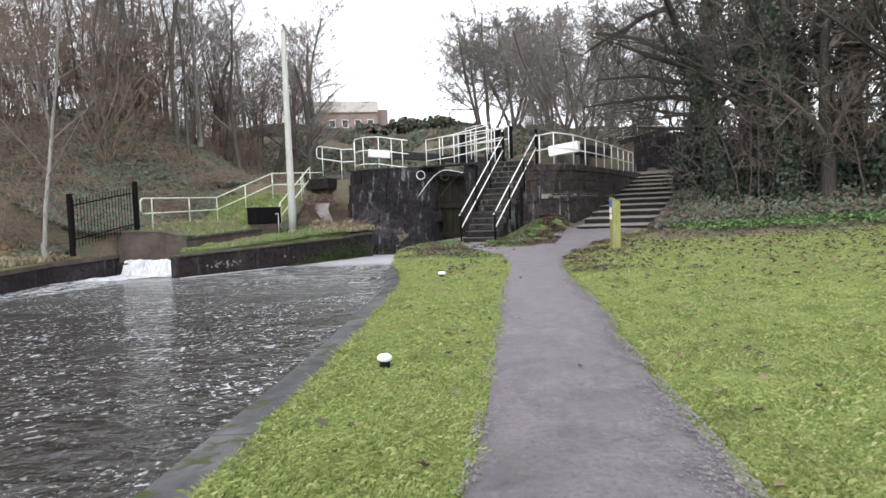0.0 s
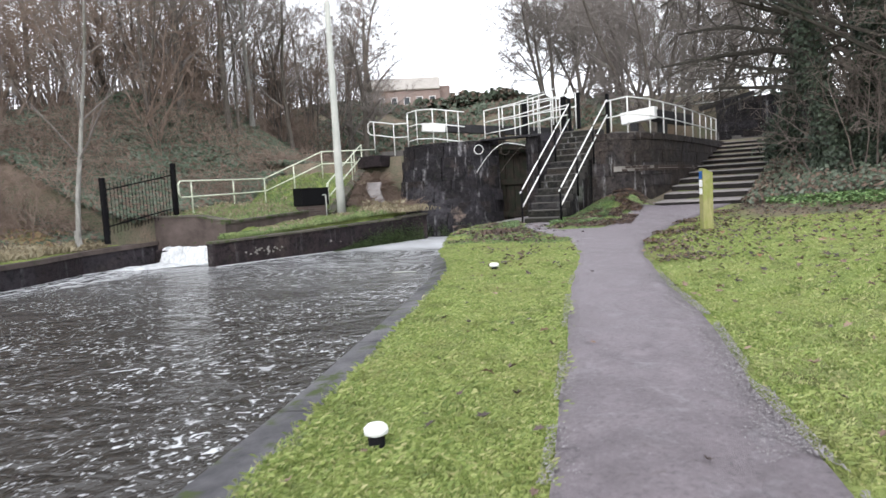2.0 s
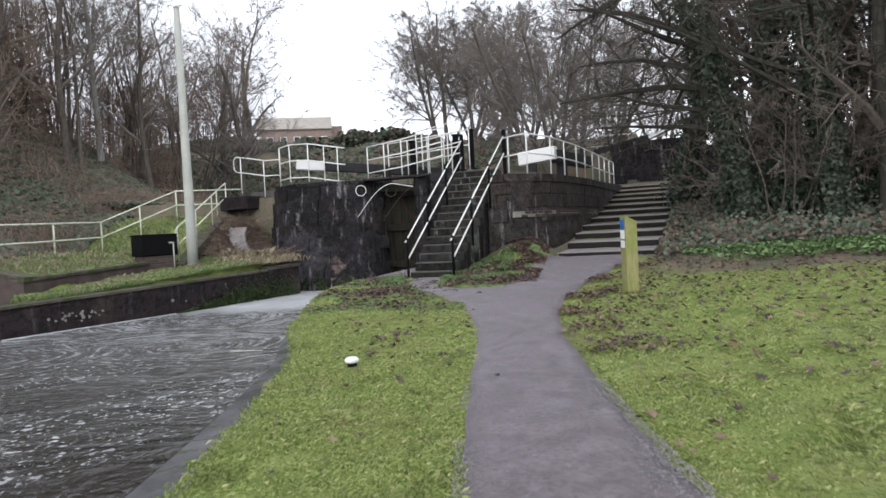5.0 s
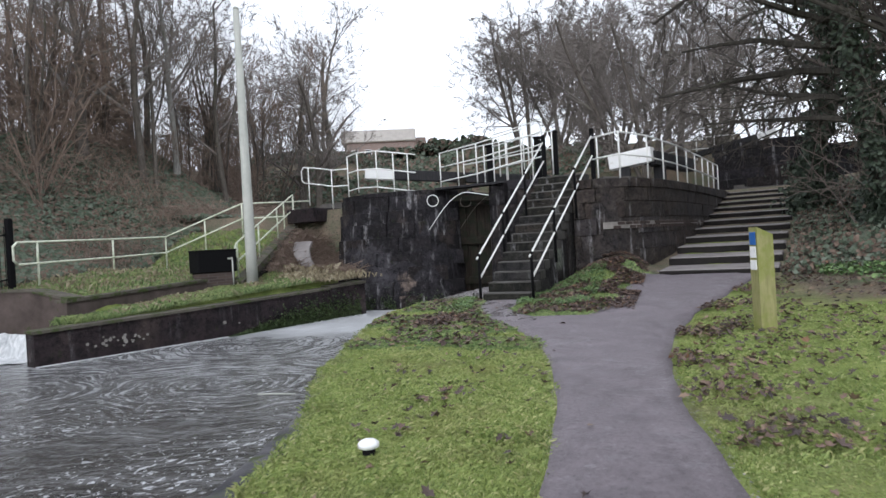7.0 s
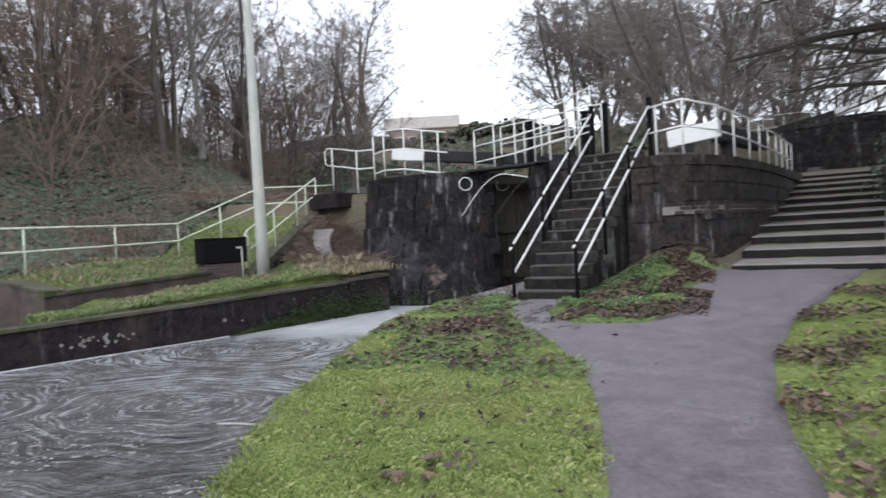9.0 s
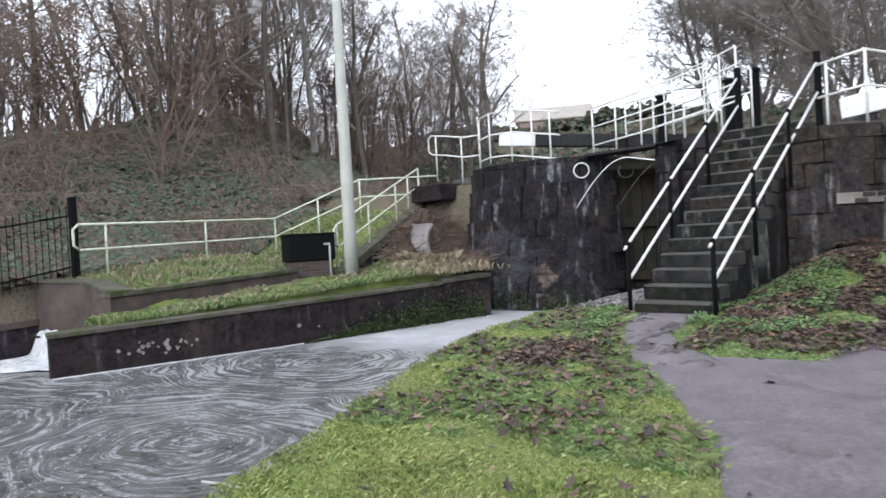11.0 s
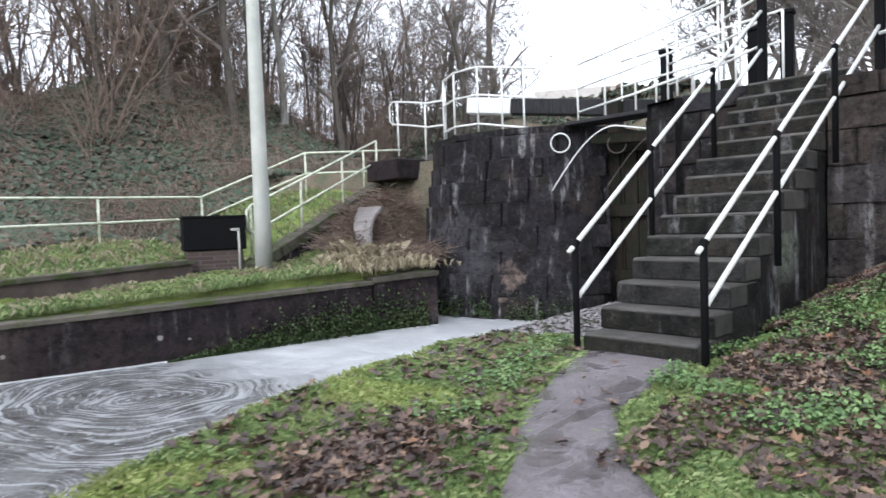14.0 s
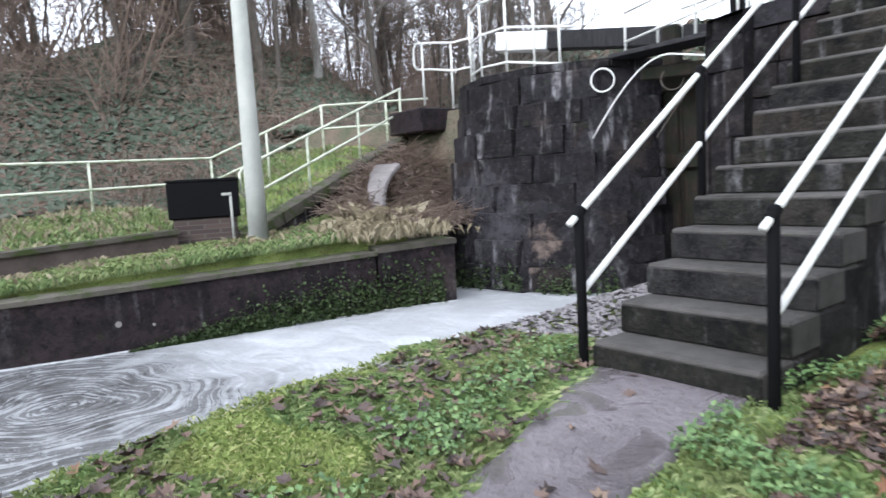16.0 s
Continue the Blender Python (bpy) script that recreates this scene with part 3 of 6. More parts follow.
def land_z(x, y):
    """The sheet of ground with the canal, the bypass channel and the lock cut in it."""
    q = Vector((x, y, 0)) - LOCK
    r, s = q.dot(RX), q.dot(AX)
    if y < 21.1 and along(LEFT_EDGE, y) - 0.2 < x < eased(GRASS_EDGE, y) - 0.02:
        return -1.4
    if 21.1 <= y < 28.9 and quay_x(y) - 0.2 < x < eased(GRASS_EDGE, y) - 0.02:
        return -1.4
    if -2.6 < r < 0.3 and -1.5 < s < 14:
        return -1.4
    if -6.1 < r <= -2.6 and -1.5 < s < 1.5:
        return -1.4
    front = 0.1 if r < 1.5 else (-0.1 if r < 3.0 else -0.8)
    if front < s < 15.5 and 0.3 <= r < wing_r(s) - 0.4:
        return 2.6
    if 15.5 <= s and -10 < r:
        return max(2.6, ground_z(x, y)) + (4.8 if r < 4 else 2.0) * smooth01(16, 30, s)
    if y > 31 and r < -2.5:
        return max(2.7, ground_z(x, y)) + 5.0 * smooth01(14, 28, s)
    return ground_z(x, y)


def build_ground():
    ys = [-900, -300, -120, -60, -30, -15, -8, -4]
    ys += [-2 + 0.25 * k for k in range(int(48 / 0.25))] + [46 + k for k in range(0, 30, 2)] + [80, 100, 140, 200, 320, 600, 1200]
    left = [-900, -400, -200, -110, -60, -48, -40, -34, -29, -25, -22, -19.5, -17, -15, -13, -11.5, -10, -8.7, -7.5, -6.5, -5.6, -4.8, -4, -3.3, -2.7, -2.1, -1.6, -1.1, -0.75, -0.45, -0.22]
    right = [0.0, 0.06, 0.18, 0.35] + [0.6 + 0.25 * k for k in range(36)] + [9.9, 10.4, 11, 12, 13.5, 15, 17, 20, 24, 30, 38, 50, 70, 110, 200, 400, 900]
    mb = MB()
    for y in ys:
        e = eased(GRASS_EDGE, y) if y < 28.4 else -2.6
        q, l = quay_x(y), along(LEFT_EDGE, y)
        row = [l + o for o in left]
        row += [l - 0.18 + (q - 0.22 - l + 0.18) * k / 9 for k in range(10)] + [q - 0.18]
        row += [q - 0.1 + (e - 0.03 - q + 0.1) * k / 24 for k in range(25)]
        row += [e + o for o in right]
        cols = len(row)
        for x in row:
            zz = land_z(x, y)
            mb.v.append((x, y, zz + (0.02 * noise.noise((x * 1.7, y * 1.7, 0)) if zz > -1 else 0)))
    for i in range(len(ys) - 1):
        for k in range(cols - 1):
            a = i * cols + k
            mb.f.append((a, a + 1, a + cols + 1, a + cols))
    me = mb.mesh("ground", GRASS, True)
    me.materials.append(HILL)
    for p in me.polygons:
        c = p.center
        hill = (c.x < -7 and (rail_x(c.y) - 1.0 > c.x) and c.y > 20.3) or (c.x < -7 and c.y <= 20.3 and c.x < along(LEFT_EDGE, c.y) - 1.2)
        slope = (c.x < -9.9 and 20.3 < c.y < 21.7) or (-9.9 < c.x < -6.5 and c.y > 27.7) or (-0.6 < c.x < 2.4 and c.y > 25.3)
        p.material_index = 1 if hill or slope or c.y > 31 else 0
    return tagged(new("ground", me), "short winter grass and leaf mould sloping beside the canal", "ground", kind="structure")


build_ground()


def strip(name, left_line, right_line, y0, y1, step, lift, material, label, cuts=6, rag=0.0, kind="structure"):
    """A thin sheet with a turned-down edge that follows the land between two plan lines."""
    mb = MB()
    n = int((y1 - y0) / step) + 1
    for i in range(n):
        y = y0 + (y1 - y0) * i / (n - 1)
        a = eased(left_line, y) + rag * noise.noise((y * 2.3, 1.7, 0))
        b = eased(right_line, y) + rag * noise.noise((y * 2.1, 9.7, 0))
        rise = lift if y0 < 0 else lift - 0.05 * smooth01(0.7, 0.0, y - y0)
        for k in range(cuts + 1):
            x = a + (b - a) * k / cuts
            mb.v.append((x, y, ground_z(x, y) + rise + 0.015 * math.sin(math.pi * k / cuts)))
        mb.v.append((b + 0.03, y, ground_z(b, y) - 0.1))
        mb.v.append((a - 0.03, y, ground_z(a, y) - 0.1))
    c = cuts + 3
    for i in range(n - 1):
        for k in range(c):
            p, q = i * c + k, i * c + (k + 1) % c
            mb.f.append((p, q, q + c, p + c))
    return solid(name, mb, material, label, "path", kind=kind, smooth=True)


strip("path", PATH_L, PATH_R, -30, 21.4, 0.4, 0.02, ASPHALT, "purplish grey worn asphalt towpath through short grass", 10, 0.04)
strip("path_spur", PATH_L, ISLAND_L, 20.5, 24.45, 0.2, 0.03, MUD, "wet muddy spur of path to the stone stair", 8, 0.08)
strip("path_branch", ISLAND_R, PATH_R, 20.9, 26.6, 0.2, 0.026, ASPHALT, "asphalt path leading to the wide steps", 8, 0.06)


def build_water():
    mb = MB()
    mb.add([(-40, -300, WATER_Z), (40, -300, WATER_Z), (4, 0, WATER_Z), (2, 10, WATER_Z), (-2, 30.5, WATER_Z), (-8, 30.5, WATER_Z), (-13.5, 20.6, WATER_Z), (-13, 0, WATER_Z)], [tuple(range(8))])
    solid("canal_water", mb, WATER, "dark rippled canal water flecked with drifting foam", "water", kind="structure")


build_water()

# coping along the towpath side: one slab after another
cop = thing("canal_coping", "wet grey concrete coping slabs at the canal edge", "kerb", kind="structure")
y = -12.0
while y < 28.2:
    d = 1.55 if y > 15 else 2.1
    mb = MB()
    ps = []
    for k in range(5):
        yy = y + 0.015 + (d - 0.03) * k / 4
        ps.append((eased(WATER_EDGE, yy), eased(GRASS_EDGE, yy) + 0.12, yy))
    n = len(ps)
    lift = 0.01 * noise.noise((y, 0, 0))
    for lo, hi, yy in ps:
        t = -0.36 + lift + 0.012 * (yy - 6) * 0.5
        mb.v += [(lo, yy, -1.3), (lo, yy, t - 0.03), (lo + 0.04, yy, t), (hi, yy, t + 0.08), (hi, yy, -1.3)]
    for k in range(n - 1):
        for c in range(5):
            a, b = k * 5 + c, k * 5 + (c + 1) % 5
            mb.f.append((a, b, b + 5, a + 5))
    mb.f += [(4, 3, 2, 1, 0), tuple((n - 1) * 5 + c for c in range(5))]
    part("coping_slab", mb, COPING, cop)
    y += d

# ---- quay, bypass weir and left bank ----
def wall_run(name, pts, z0, tops, thick, material, cap, cap_material, label):
    """A wall along a plan line, its face on the given line, with a coping course on top."""
    w = thing(name, label, "wall", kind="structure")
    for (a, b), (ta, tb) in zip(zip(pts, pts[1:]), zip(tops, tops[1:])):
        a, b = Vector(a), Vector(b)
        d = (b - a).normalized()
        nrm = Vector((-d.y, d.x)) * thick
        for nm, lo, up, grow, mt in (("wall_body", None, -cap, 0.0, material), ("coping", -cap, 0.0, 0.04, cap_material)):
            pa, pb = a - d * grow * 0.5, b + d * grow * 0.5
            off = nrm.normalized() * grow
            q = [pa - off, pb - off, pb + nrm + off, pa + nrm + off]
            hs = [ta, tb, tb, ta]
            bot = [(p.x, p.y, z0 if lo is None else h + lo) for p, h in zip(q, hs)]
            top = [(p.x, p.y, h + up) for p, h in zip(q, hs)]
            mb = MB().add(bot + top, [(3, 2, 1, 0), (4, 5, 6, 7), (0, 1, 5, 4), (1, 2, 6, 5), (2, 3, 7, 6), (3, 0, 4, 7)])
            part(nm, mb, mt, w)
    return w


wall_run("quay_wall", [(-9.27, 19.68), (-8.0, 23.2), (-6.95, 26.9)], -1.4, [0.2, 0.3, 0.4], 0.42, QUAY, 0.06, QUAY_TOP, "blackened concrete quay wall beside the weir")
wall_run("quay_wall_end", [(-6.95, 26.95), (-6.45, 28.1)], -1.4, [0.45, 0.5], 0.55, QUAY, 0.08, QUAY_TOP, "mossy stone end of the quay")
wall_run("low_wall", [(-10.0, 21.05), (-9.95, 23.4), (-9.75, 25.2)], -0.6, [0.7, 0.78, 0.86], 0.3, LOW_WALL, 0.07, QUAY_TOP, "low brown concrete wall along the bypass channel")
wall_run("channel_back_wall", [(-12.6, 20.9), (-11.2, 21.15), (-10.0, 21.1)], -1.4, [0.98, 0.95, 0.74], 0.35, LOW_WALL, 0.06, QUAY_TOP, "reddish brick wall at the head of the bypass channel")
wall_run("left_bank_wall", [(-12.55, 20.95), (-12.7, 18.3), (-11.9, 16.3), (-11.3, 14.0), (-11.5, -40.0)][::-1], -1.4, [0.1, 0.1, 0.1, 0.12, 0.2], 0.45, QUAY, 0.12, LOW_WALL, "weathered concrete wall of the far canal bank")


def build_weir():
    # a sheet of water sliding over the sill, then spreading as froth
    mb = MB()
    n, m = 22, 26
    a0, a1 = Vector((-12.2, 20.85)), Vector((-9.72, 20.75))
    for i in range(n + 1):
        t = i / n
        for k in range(m + 1):
            u = k / m
            p = a0.lerp(a1, u)
            fall = smooth01(0.12, 0.5, t)
            q = p + Vector((0, -0.6 * min(t, 0.6)))
            run = max(0.0, t - 0.5) * 2
            q += Vector((-0.5 - 1.2 * u, -2.3 + 0.9 * u)) * run
            z = 0.0 - fall * 0.47 + 0.05 * noise.noise((q.x * 4, q.y * 4, t * 3)) + 0.03 * noise.noise((q.x * 11, q.y * 11, 0))
            z -= smooth01(0.75, 1.0, t) * 0.06
            mb.v.append((q.x, q.y, z))
    for i in range(n):
        for k in range(m):
            a = i * (m + 1) + k
            mb.f.append((a, a + 1, a + m + 2, a + m + 1))
    solid("weir_water", mb, FOAM, "white frothing water spilling from the bypass weir", "water", kind="structure", smooth=True)
    mb = MB().box((2.9, 0.5, 1.3), pose(-11.05, 20.95, -0.72), 0.04)
    solid("weir_sill", mb, QUAY, "dark concrete sill of the bypass weir", "weir", kind="structure")


build_weir()


# ---- stone walls of the lock ----
UNIT = MB().box((1, 1, 1), None, 0.02).mesh("stone_block", STONE)
UNIT_BROWN = MB().box((1, 1, 1), None, 0.02).mesh("stone_block_brown", STONE_BROWN)


def curve_pts(pts, n):
    """Points at even steps along a smoothed plan line."""
    p = [Vector(q[:2]) for q in pts]
    out = []
    for i in range(len(p) - 1):
        a, b, c, d = p[max(i - 1, 0)], p[i], p[i + 1], p[min(i + 2, len(p) - 1)]
        for k in range(20):
            t = k / 20
            out.append(0.5 * (2 * b + (c - a) * t + (2 * a - 5 * b + 4 * c - d) * t * t + (3 * b - 3 * c + d - a) * t**3))
    out.append(p[-1])
    ln = [0.0]
    for a, b in zip(out, out[1:]):
        ln.append(ln[-1] + (b - a).length)
    res = []
    for k in range(n + 1):
        want = ln[-1] * k / n
        j = max(i for i in range(len(ln)) if ln[i] <= want + 1e-9)
        if j == len(ln) - 1:
            res.append(out[-1])
        else:
            res.append(out[j].lerp(out[j + 1], (want - ln[j]) / max(1e-9, ln[j + 1] - ln[j])))
    return res, ln[-1]


def block_wall(name, pts, z0, top, course, length, thick, batter, me, core_material, label, rng, cap=0.3, closed_back=True):
    """A wall of stone blocks along a plan line whose outer side is on its right hand; top(u) gives its height."""
    w = thing(name, label, "wall", kind="structure")
    fine, total = curve_pts(pts, 80)

    def at(u):
        f = min(max(u, 0), 1) * 80
        i = min(int(f), 79)
        p = fine[i].lerp(fine[i + 1], f - i)
        d = (fine[min(i + 1, 80)] - fine[max(i - 1, 0)]).normalized()
        return p, d

    zmax = max(top(k / 20) for k in range(21))
    # mortar core, set back behind the faces of the blocks
    core = MB()
    for k in range(41):
        p, d = at(k / 40)
        o = Vector((d.y, -d.x))
        h = top(k / 40) - 0.04
        bt = batter * (1 - smooth01(0.66, 0.95, k / 40) if batter > 0.5 else 1)
        for zz, off in ((z0, bt - 0.045), (h, -0.045), (h, -thick), (z0, -thick)):
            q = p + o * off
            core.v.append((q.x, q.y, zz))
    for k in range(40):
        for c in range(4):
            a, b = k * 4 + c, k * 4 + (c + 1) % 4
            core.f.append((a, b, b + 4, a + 4))
    core.f += [(0, 1, 2, 3), (163, 162, 161, 160)]
    part("wall_core", core, core_material, w)
    z, row = z0, 0
    while z < zmax - 0.02:
        h = course * rng.uniform(0.9, 1.12)
        u = -(row % 2) * 0.5 * length / total - rng.random() * 0.1
        last = z + h > zmax - 0.12
        while u < 1:
            ln = (length * rng.uniform(0.75, 1.3)) / total
            a, b = max(u, 0), min(u + ln, 1)
            u += ln
            if b - a < 0.12 / total:
                continue
            tl = top((a + b) / 2)
            hh = min(h, tl - z)
            if hh < 0.06:
                continue
            (p, d), (q, e) = at(a), at(b)
            mid, dr = (p + q) / 2, (q - p)
            o = Vector((dr.y, -dr.x)).normalized()
            proud = 0.0 + rng.uniform(-0.014, 0.014) + (0.05 if tl - z - hh < 0.08 else 0)
            depth = 0.22
            g = batter * (1 - smooth01(0.66, 0.95, (a + b) / 2) if batter > 0.5 else 1) * (1 - (z - z0) / max(0.1, zmax - z0))
            c = mid + o * (g + proud - depth / 2)
            m = Matrix.Translation((c.x, c.y, z + hh / 2)) @ Matrix.Rotation(math.atan2(dr.y, dr.x), 4, "Z") @ Matrix.Diagonal((max(0.05, dr.length - 0.016), depth, hh - 0.016, 1))
            piece("stone_block", me, w, m)
        z += h
        row += 1
    return w


rng = random.Random(5)
LEFT_WALL = [lk(-6.35, 2.6), lk(-6.25, 1.4), lk(-5.6, 0.8), lk(-4.6, 0.55), lk(-3.6, 0.7), lk(-2.8, 1.15), lk(-2.35, 2.0), lk(-2.3, 3.4)]
block_wall("lock_wall_left", LEFT_WALL, -0.9, lambda u: 3.2, 0.42, 1.1, 0.8, 0.75, UNIT, STONE, "sooty curved stone abutment of the lock with pale runs", rng)
block_wall("lock_wall_right", [lk(0.0, 3.2), lk(0.0, 0.0), lk(0.02, -0.3), lk(0.6, -0.35), lk(1.6, -0.35)][::1], -0.9, lambda u: 3.05, 0.36, 0.8, 0.6, 0.1, UNIT, STONE, "sooty stone abutment between lock and stair", rng)
block_wall("wing_wall", [lk(2.7, -1.3), lk(3.45, -1.25), lk(4.1, -0.4), lk(4.55, 1.5), lk(4.8, 4.5), lk(4.9, 8.0), lk(4.95, 12.4)], -0.2, lambda u: 2.8 + 0.1 * smooth01(0.45, 1, u), 0.38, 0.95, 0.7, 0.12, UNIT_BROWN, STONE_BROWN, "brown-black stone wing wall curving up beside the wide steps", rng)

# a pale brick string course let into the wing wall
WING_LINE = [lk(2.7, -1.3), lk(3.45, -1.25), lk(4.1, -0.4), lk(4.55, 1.5), lk(4.8, 4.5), lk(4.9, 8.0), lk(4.95, 12.4)]
SMALL = MB().box((1, 1, 1), None, 0.05).mesh("course_brick", PALE_BRICK)
course = thing("string_course", "thin course of pale bricks and mortar along the wing wall", "bricks", kind="structure")
wl_pts, wl_len = curve_pts(WING_LINE, 64)
for row, z in ((0, 1.6), (1, 1.69)):
    for k in range(3 + row, 40):
        p, q = wl_pts[k].copy(), wl_pts[k + 1].copy()
        d = (q - p)
        o = Vector((d.y, -d.x)).normalized()
        c = (p + q) / 2 + o * 0.045 - d * 0.5 * (row % 2)
        if rng.random() < 0.12:
            continue
        piece("brick", SMALL, course, Matrix.Translation((c.x, c.y, z)) @ Matrix.Rotation(math.atan2(d.y, d.x), 4, "Z") @ Matrix.Diagonal((d.length - 0.03, 0.05, 0.065, 1)))
mort = MB()
for k in range(3, 41):
    p, q = wl_pts[k], wl_pts[min(k + 1, 64)]
    d = (q - p).normalized()
    o = Vector((d.y, -d.x))
    for z in (1.565, 1.73):
        for off in (-0.1, 0.056):
            mort.v.append((p.x + o.x * off, p.y + o.y * off, z))
for k in range(37):
    a = k * 4
    mort.f += [(a + 1, a + 5, a + 7, a + 3), (a + 2, a + 3, a + 7, a + 6), (a, a + 4, a + 5, a + 1)]
part("mortar", mort, MORTAR, course, "pale mortar bed")

# tops of the two sides of the lock
mb = MB().prism([lk(r, s)[:2] for r, s in ((-6.2, 2.6), (-6.1, 1.5), (-5.5, 1.0), (-4.6, 0.75), (-3.65, 0.9), (-2.95, 1.3), (-2.5, 2.0), (-2.45, 14), (-9, 14), (-8.5, 2.8))], 2.5, 3.22)
solid("lock_side_west", mb, STEP_STONE, "worn stone flags on the west side of the lock", "pavement", kind="structure")
mb = MB().prism([lk(r, s)[:2] for r, s in ((0, -0.25), (2.9, -0.3), (3.4, -1.0), (3.9, -0.3), (4.3, 1.5), (4.55, 4.5), (4.65, 8.0), (4.7, 12.3), (0, 14))], 2.3, 2.86)
solid("lock_side_east", mb, STEP_STONE, "worn stone flags on the east side of the lock", "pavement", kind="structure")

# ---- steep stone stair ----
def build_stair():
    st = thing("stone_stair", "steep worn stone stair with iron handrails", "stair", at=lk(2.1, -4.3, 0.12))
    rise, go, n = 0.21, 0.3, 14
    for k in range(n):
        s0 = -4.28 + go * k
        w = 1.08 + 0.012 * k
        c = 2.08
        depth = go * 1.9 if k < n - 1 else 0.6
        mb = MB().box((w, depth, rise), Matrix(), 0.018)
        for i, v in enumerate(mb.v):
            wear = 0.012 * math.cos(v[0] / w * math.pi) if v[2] > 0 and v[1] < 0 else 0
            mb.v[i] = (v[0], v[1], v[2] - wear)
        m = Matrix.Translation(lk(c, s0 + depth / 2, 0.12 + rise * (k + 0.5))) @ Matrix.Rotation(math.atan2(RX.y, RX.x), 4, "Z")
        mb.v = [tuple(m @ Vector(v)) for v in mb.v]
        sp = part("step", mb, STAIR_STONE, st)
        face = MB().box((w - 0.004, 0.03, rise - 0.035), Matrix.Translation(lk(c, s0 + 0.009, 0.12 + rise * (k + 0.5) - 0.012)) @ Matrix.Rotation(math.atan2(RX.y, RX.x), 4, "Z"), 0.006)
        part("riser", face, STAIR_FACE, sp, "black riser, darker than its step")
    # blocks of masonry that carry each step
    for k in range(n):
        s0 = -4.25 + go * k
        m = Matrix.Translation(lk(2.09, s0 + 0.3, 0)) @ Matrix.Rotation(math.atan2(RX.y, RX.x), 4, "Z")
        top = 0.12 + rise * k
        part("block", MB().box((1.04 + 0.012 * k, 0.6 if k else 0.5, top + 0.7), m @ Matrix.Translation((rng.uniform(-0.012, 0.012), 0, (top - 0.7) / 2)), 0.02), STONE_LICHEN, st, "sooty stone block under a step")
    return st


build_stair()


def build_handrail(c0, c1, label, ext):
    hr = thing("handrail", label, "handrail", "handrails of the stone stair", at=lk(c0, -4.45, 0.1))
    s0, s1 = -4.34, -0.2
    z0, z1 = 1.12, 4.02
    def at(s, dz):
        t = (s - s0) / (s1 - s0)
        return lk(c0 + (c1 - c0) * t, s, z0 + (z1 - z0) * t + dz)
    for dz, lo in ((0.0, -0.07), (-0.5, 0.03)):
        part("rail", MB().tube([at(s0 + lo, dz), at(s1 + 0.02, dz)], 0.0225, 10), RAIL_WHITE, hr, "white-painted tubular rail", True)
    for k, s in enumerate((s0 + 0.02, -3.0, -1.6, s1)):
        top = at(s, 0.0)
        foot = 0.05 if k == 0 else 0.12 + (s + 4.3) * 0.7 - 0.15
        hgt = 0.05 if k < 3 else 0.12
        mb = MB().tube([(top.x, top.y, foot), (top.x, top.y, top.z + hgt * 0.6), (top.x, top.y, top.z + hgt)], [0.032, 0.032, 0.02], 8)
        if k == 3:
            mb = MB().box((0.11, 0.11, 1.35), Matrix.Translation((top.x, top.y, top.z - 0.5)), 0.02)
        part("post", mb, BLACK_PAINT, hr, "black iron post", k < 3)
        part("collar", MB().tube([at(s - 0.035, 0), at(s + 0.035, 0)], 0.031, 10), BLACK_PAINT, hr, "black pipe collar", True)
    return hr


build_handrail(1.5, 1.62, "white tubular handrail on black posts beside the lock chamber", 0)
build_handrail(2.7, 2.94, "white tubular handrail on black posts along the wing wall", 0)


# ---- wide steps ----
def build_wide_steps():
    ws = thing("wide_steps", "broad shallow stone steps climbing beside the wing wall", "steps", kind="structure", at=STEP_A)
    n = 11
    zs = [0.36 + 0.228 * k for k in range(n + 1)]
    for k in range(n):
        p = STEP_A + AX * (1.28 * k)
        w = STEP_W + 0.035 * k
        deep = 1.5 if k < n - 1 else 2.6
        q = p + RX * (w / 2) + AX * (deep / 2)
        m = Matrix.Translation((q.x, q.y, zs[k])) @ Matrix.Rotation(math.atan2(RX.y, RX.x) + radians(rng.uniform(-0.6, 0.6)), 4, "Z")
        mb = MB().box((w, deep, 0.3), None, 0.02)
        fall = 0.034 if k < n - 1 else 0.02
        mb.v = [tuple(m @ Vector((x, y, z + 0.035 + fall * (y + deep / 2)))) for x, y, z in mb.v]
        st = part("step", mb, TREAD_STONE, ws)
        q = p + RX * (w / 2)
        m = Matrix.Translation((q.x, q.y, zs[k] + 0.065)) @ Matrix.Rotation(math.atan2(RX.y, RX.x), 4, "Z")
        # upright front, coloured much darker than the tread to carry its shade
        part("riser", MB().box((w + 0.02, 0.05, 0.2), m, 0.01), RISER, st, "dark riser with shade in its colour")
    # second flight further on
    up = thing("upper_steps", "second flight of dark stone steps up to the next lock", "steps", kind="structure", at=STEP_A + AX * 16.5)
    for k in range(12):
        p = STEP_A + AX * (16.8 + 0.55 * k)
        q = p + RX * 1.9
        m = Matrix.Translation((q.x, q.y, 3.0 + 0.17 * k + 0.08)) @ Matrix.Rotation(math.atan2(RX.y, RX.x), 4, "Z")
        part("step", MB().box((3.4, 0.8, 0.18), m, 0.015), STEP_STONE, up)


build_wide_steps()


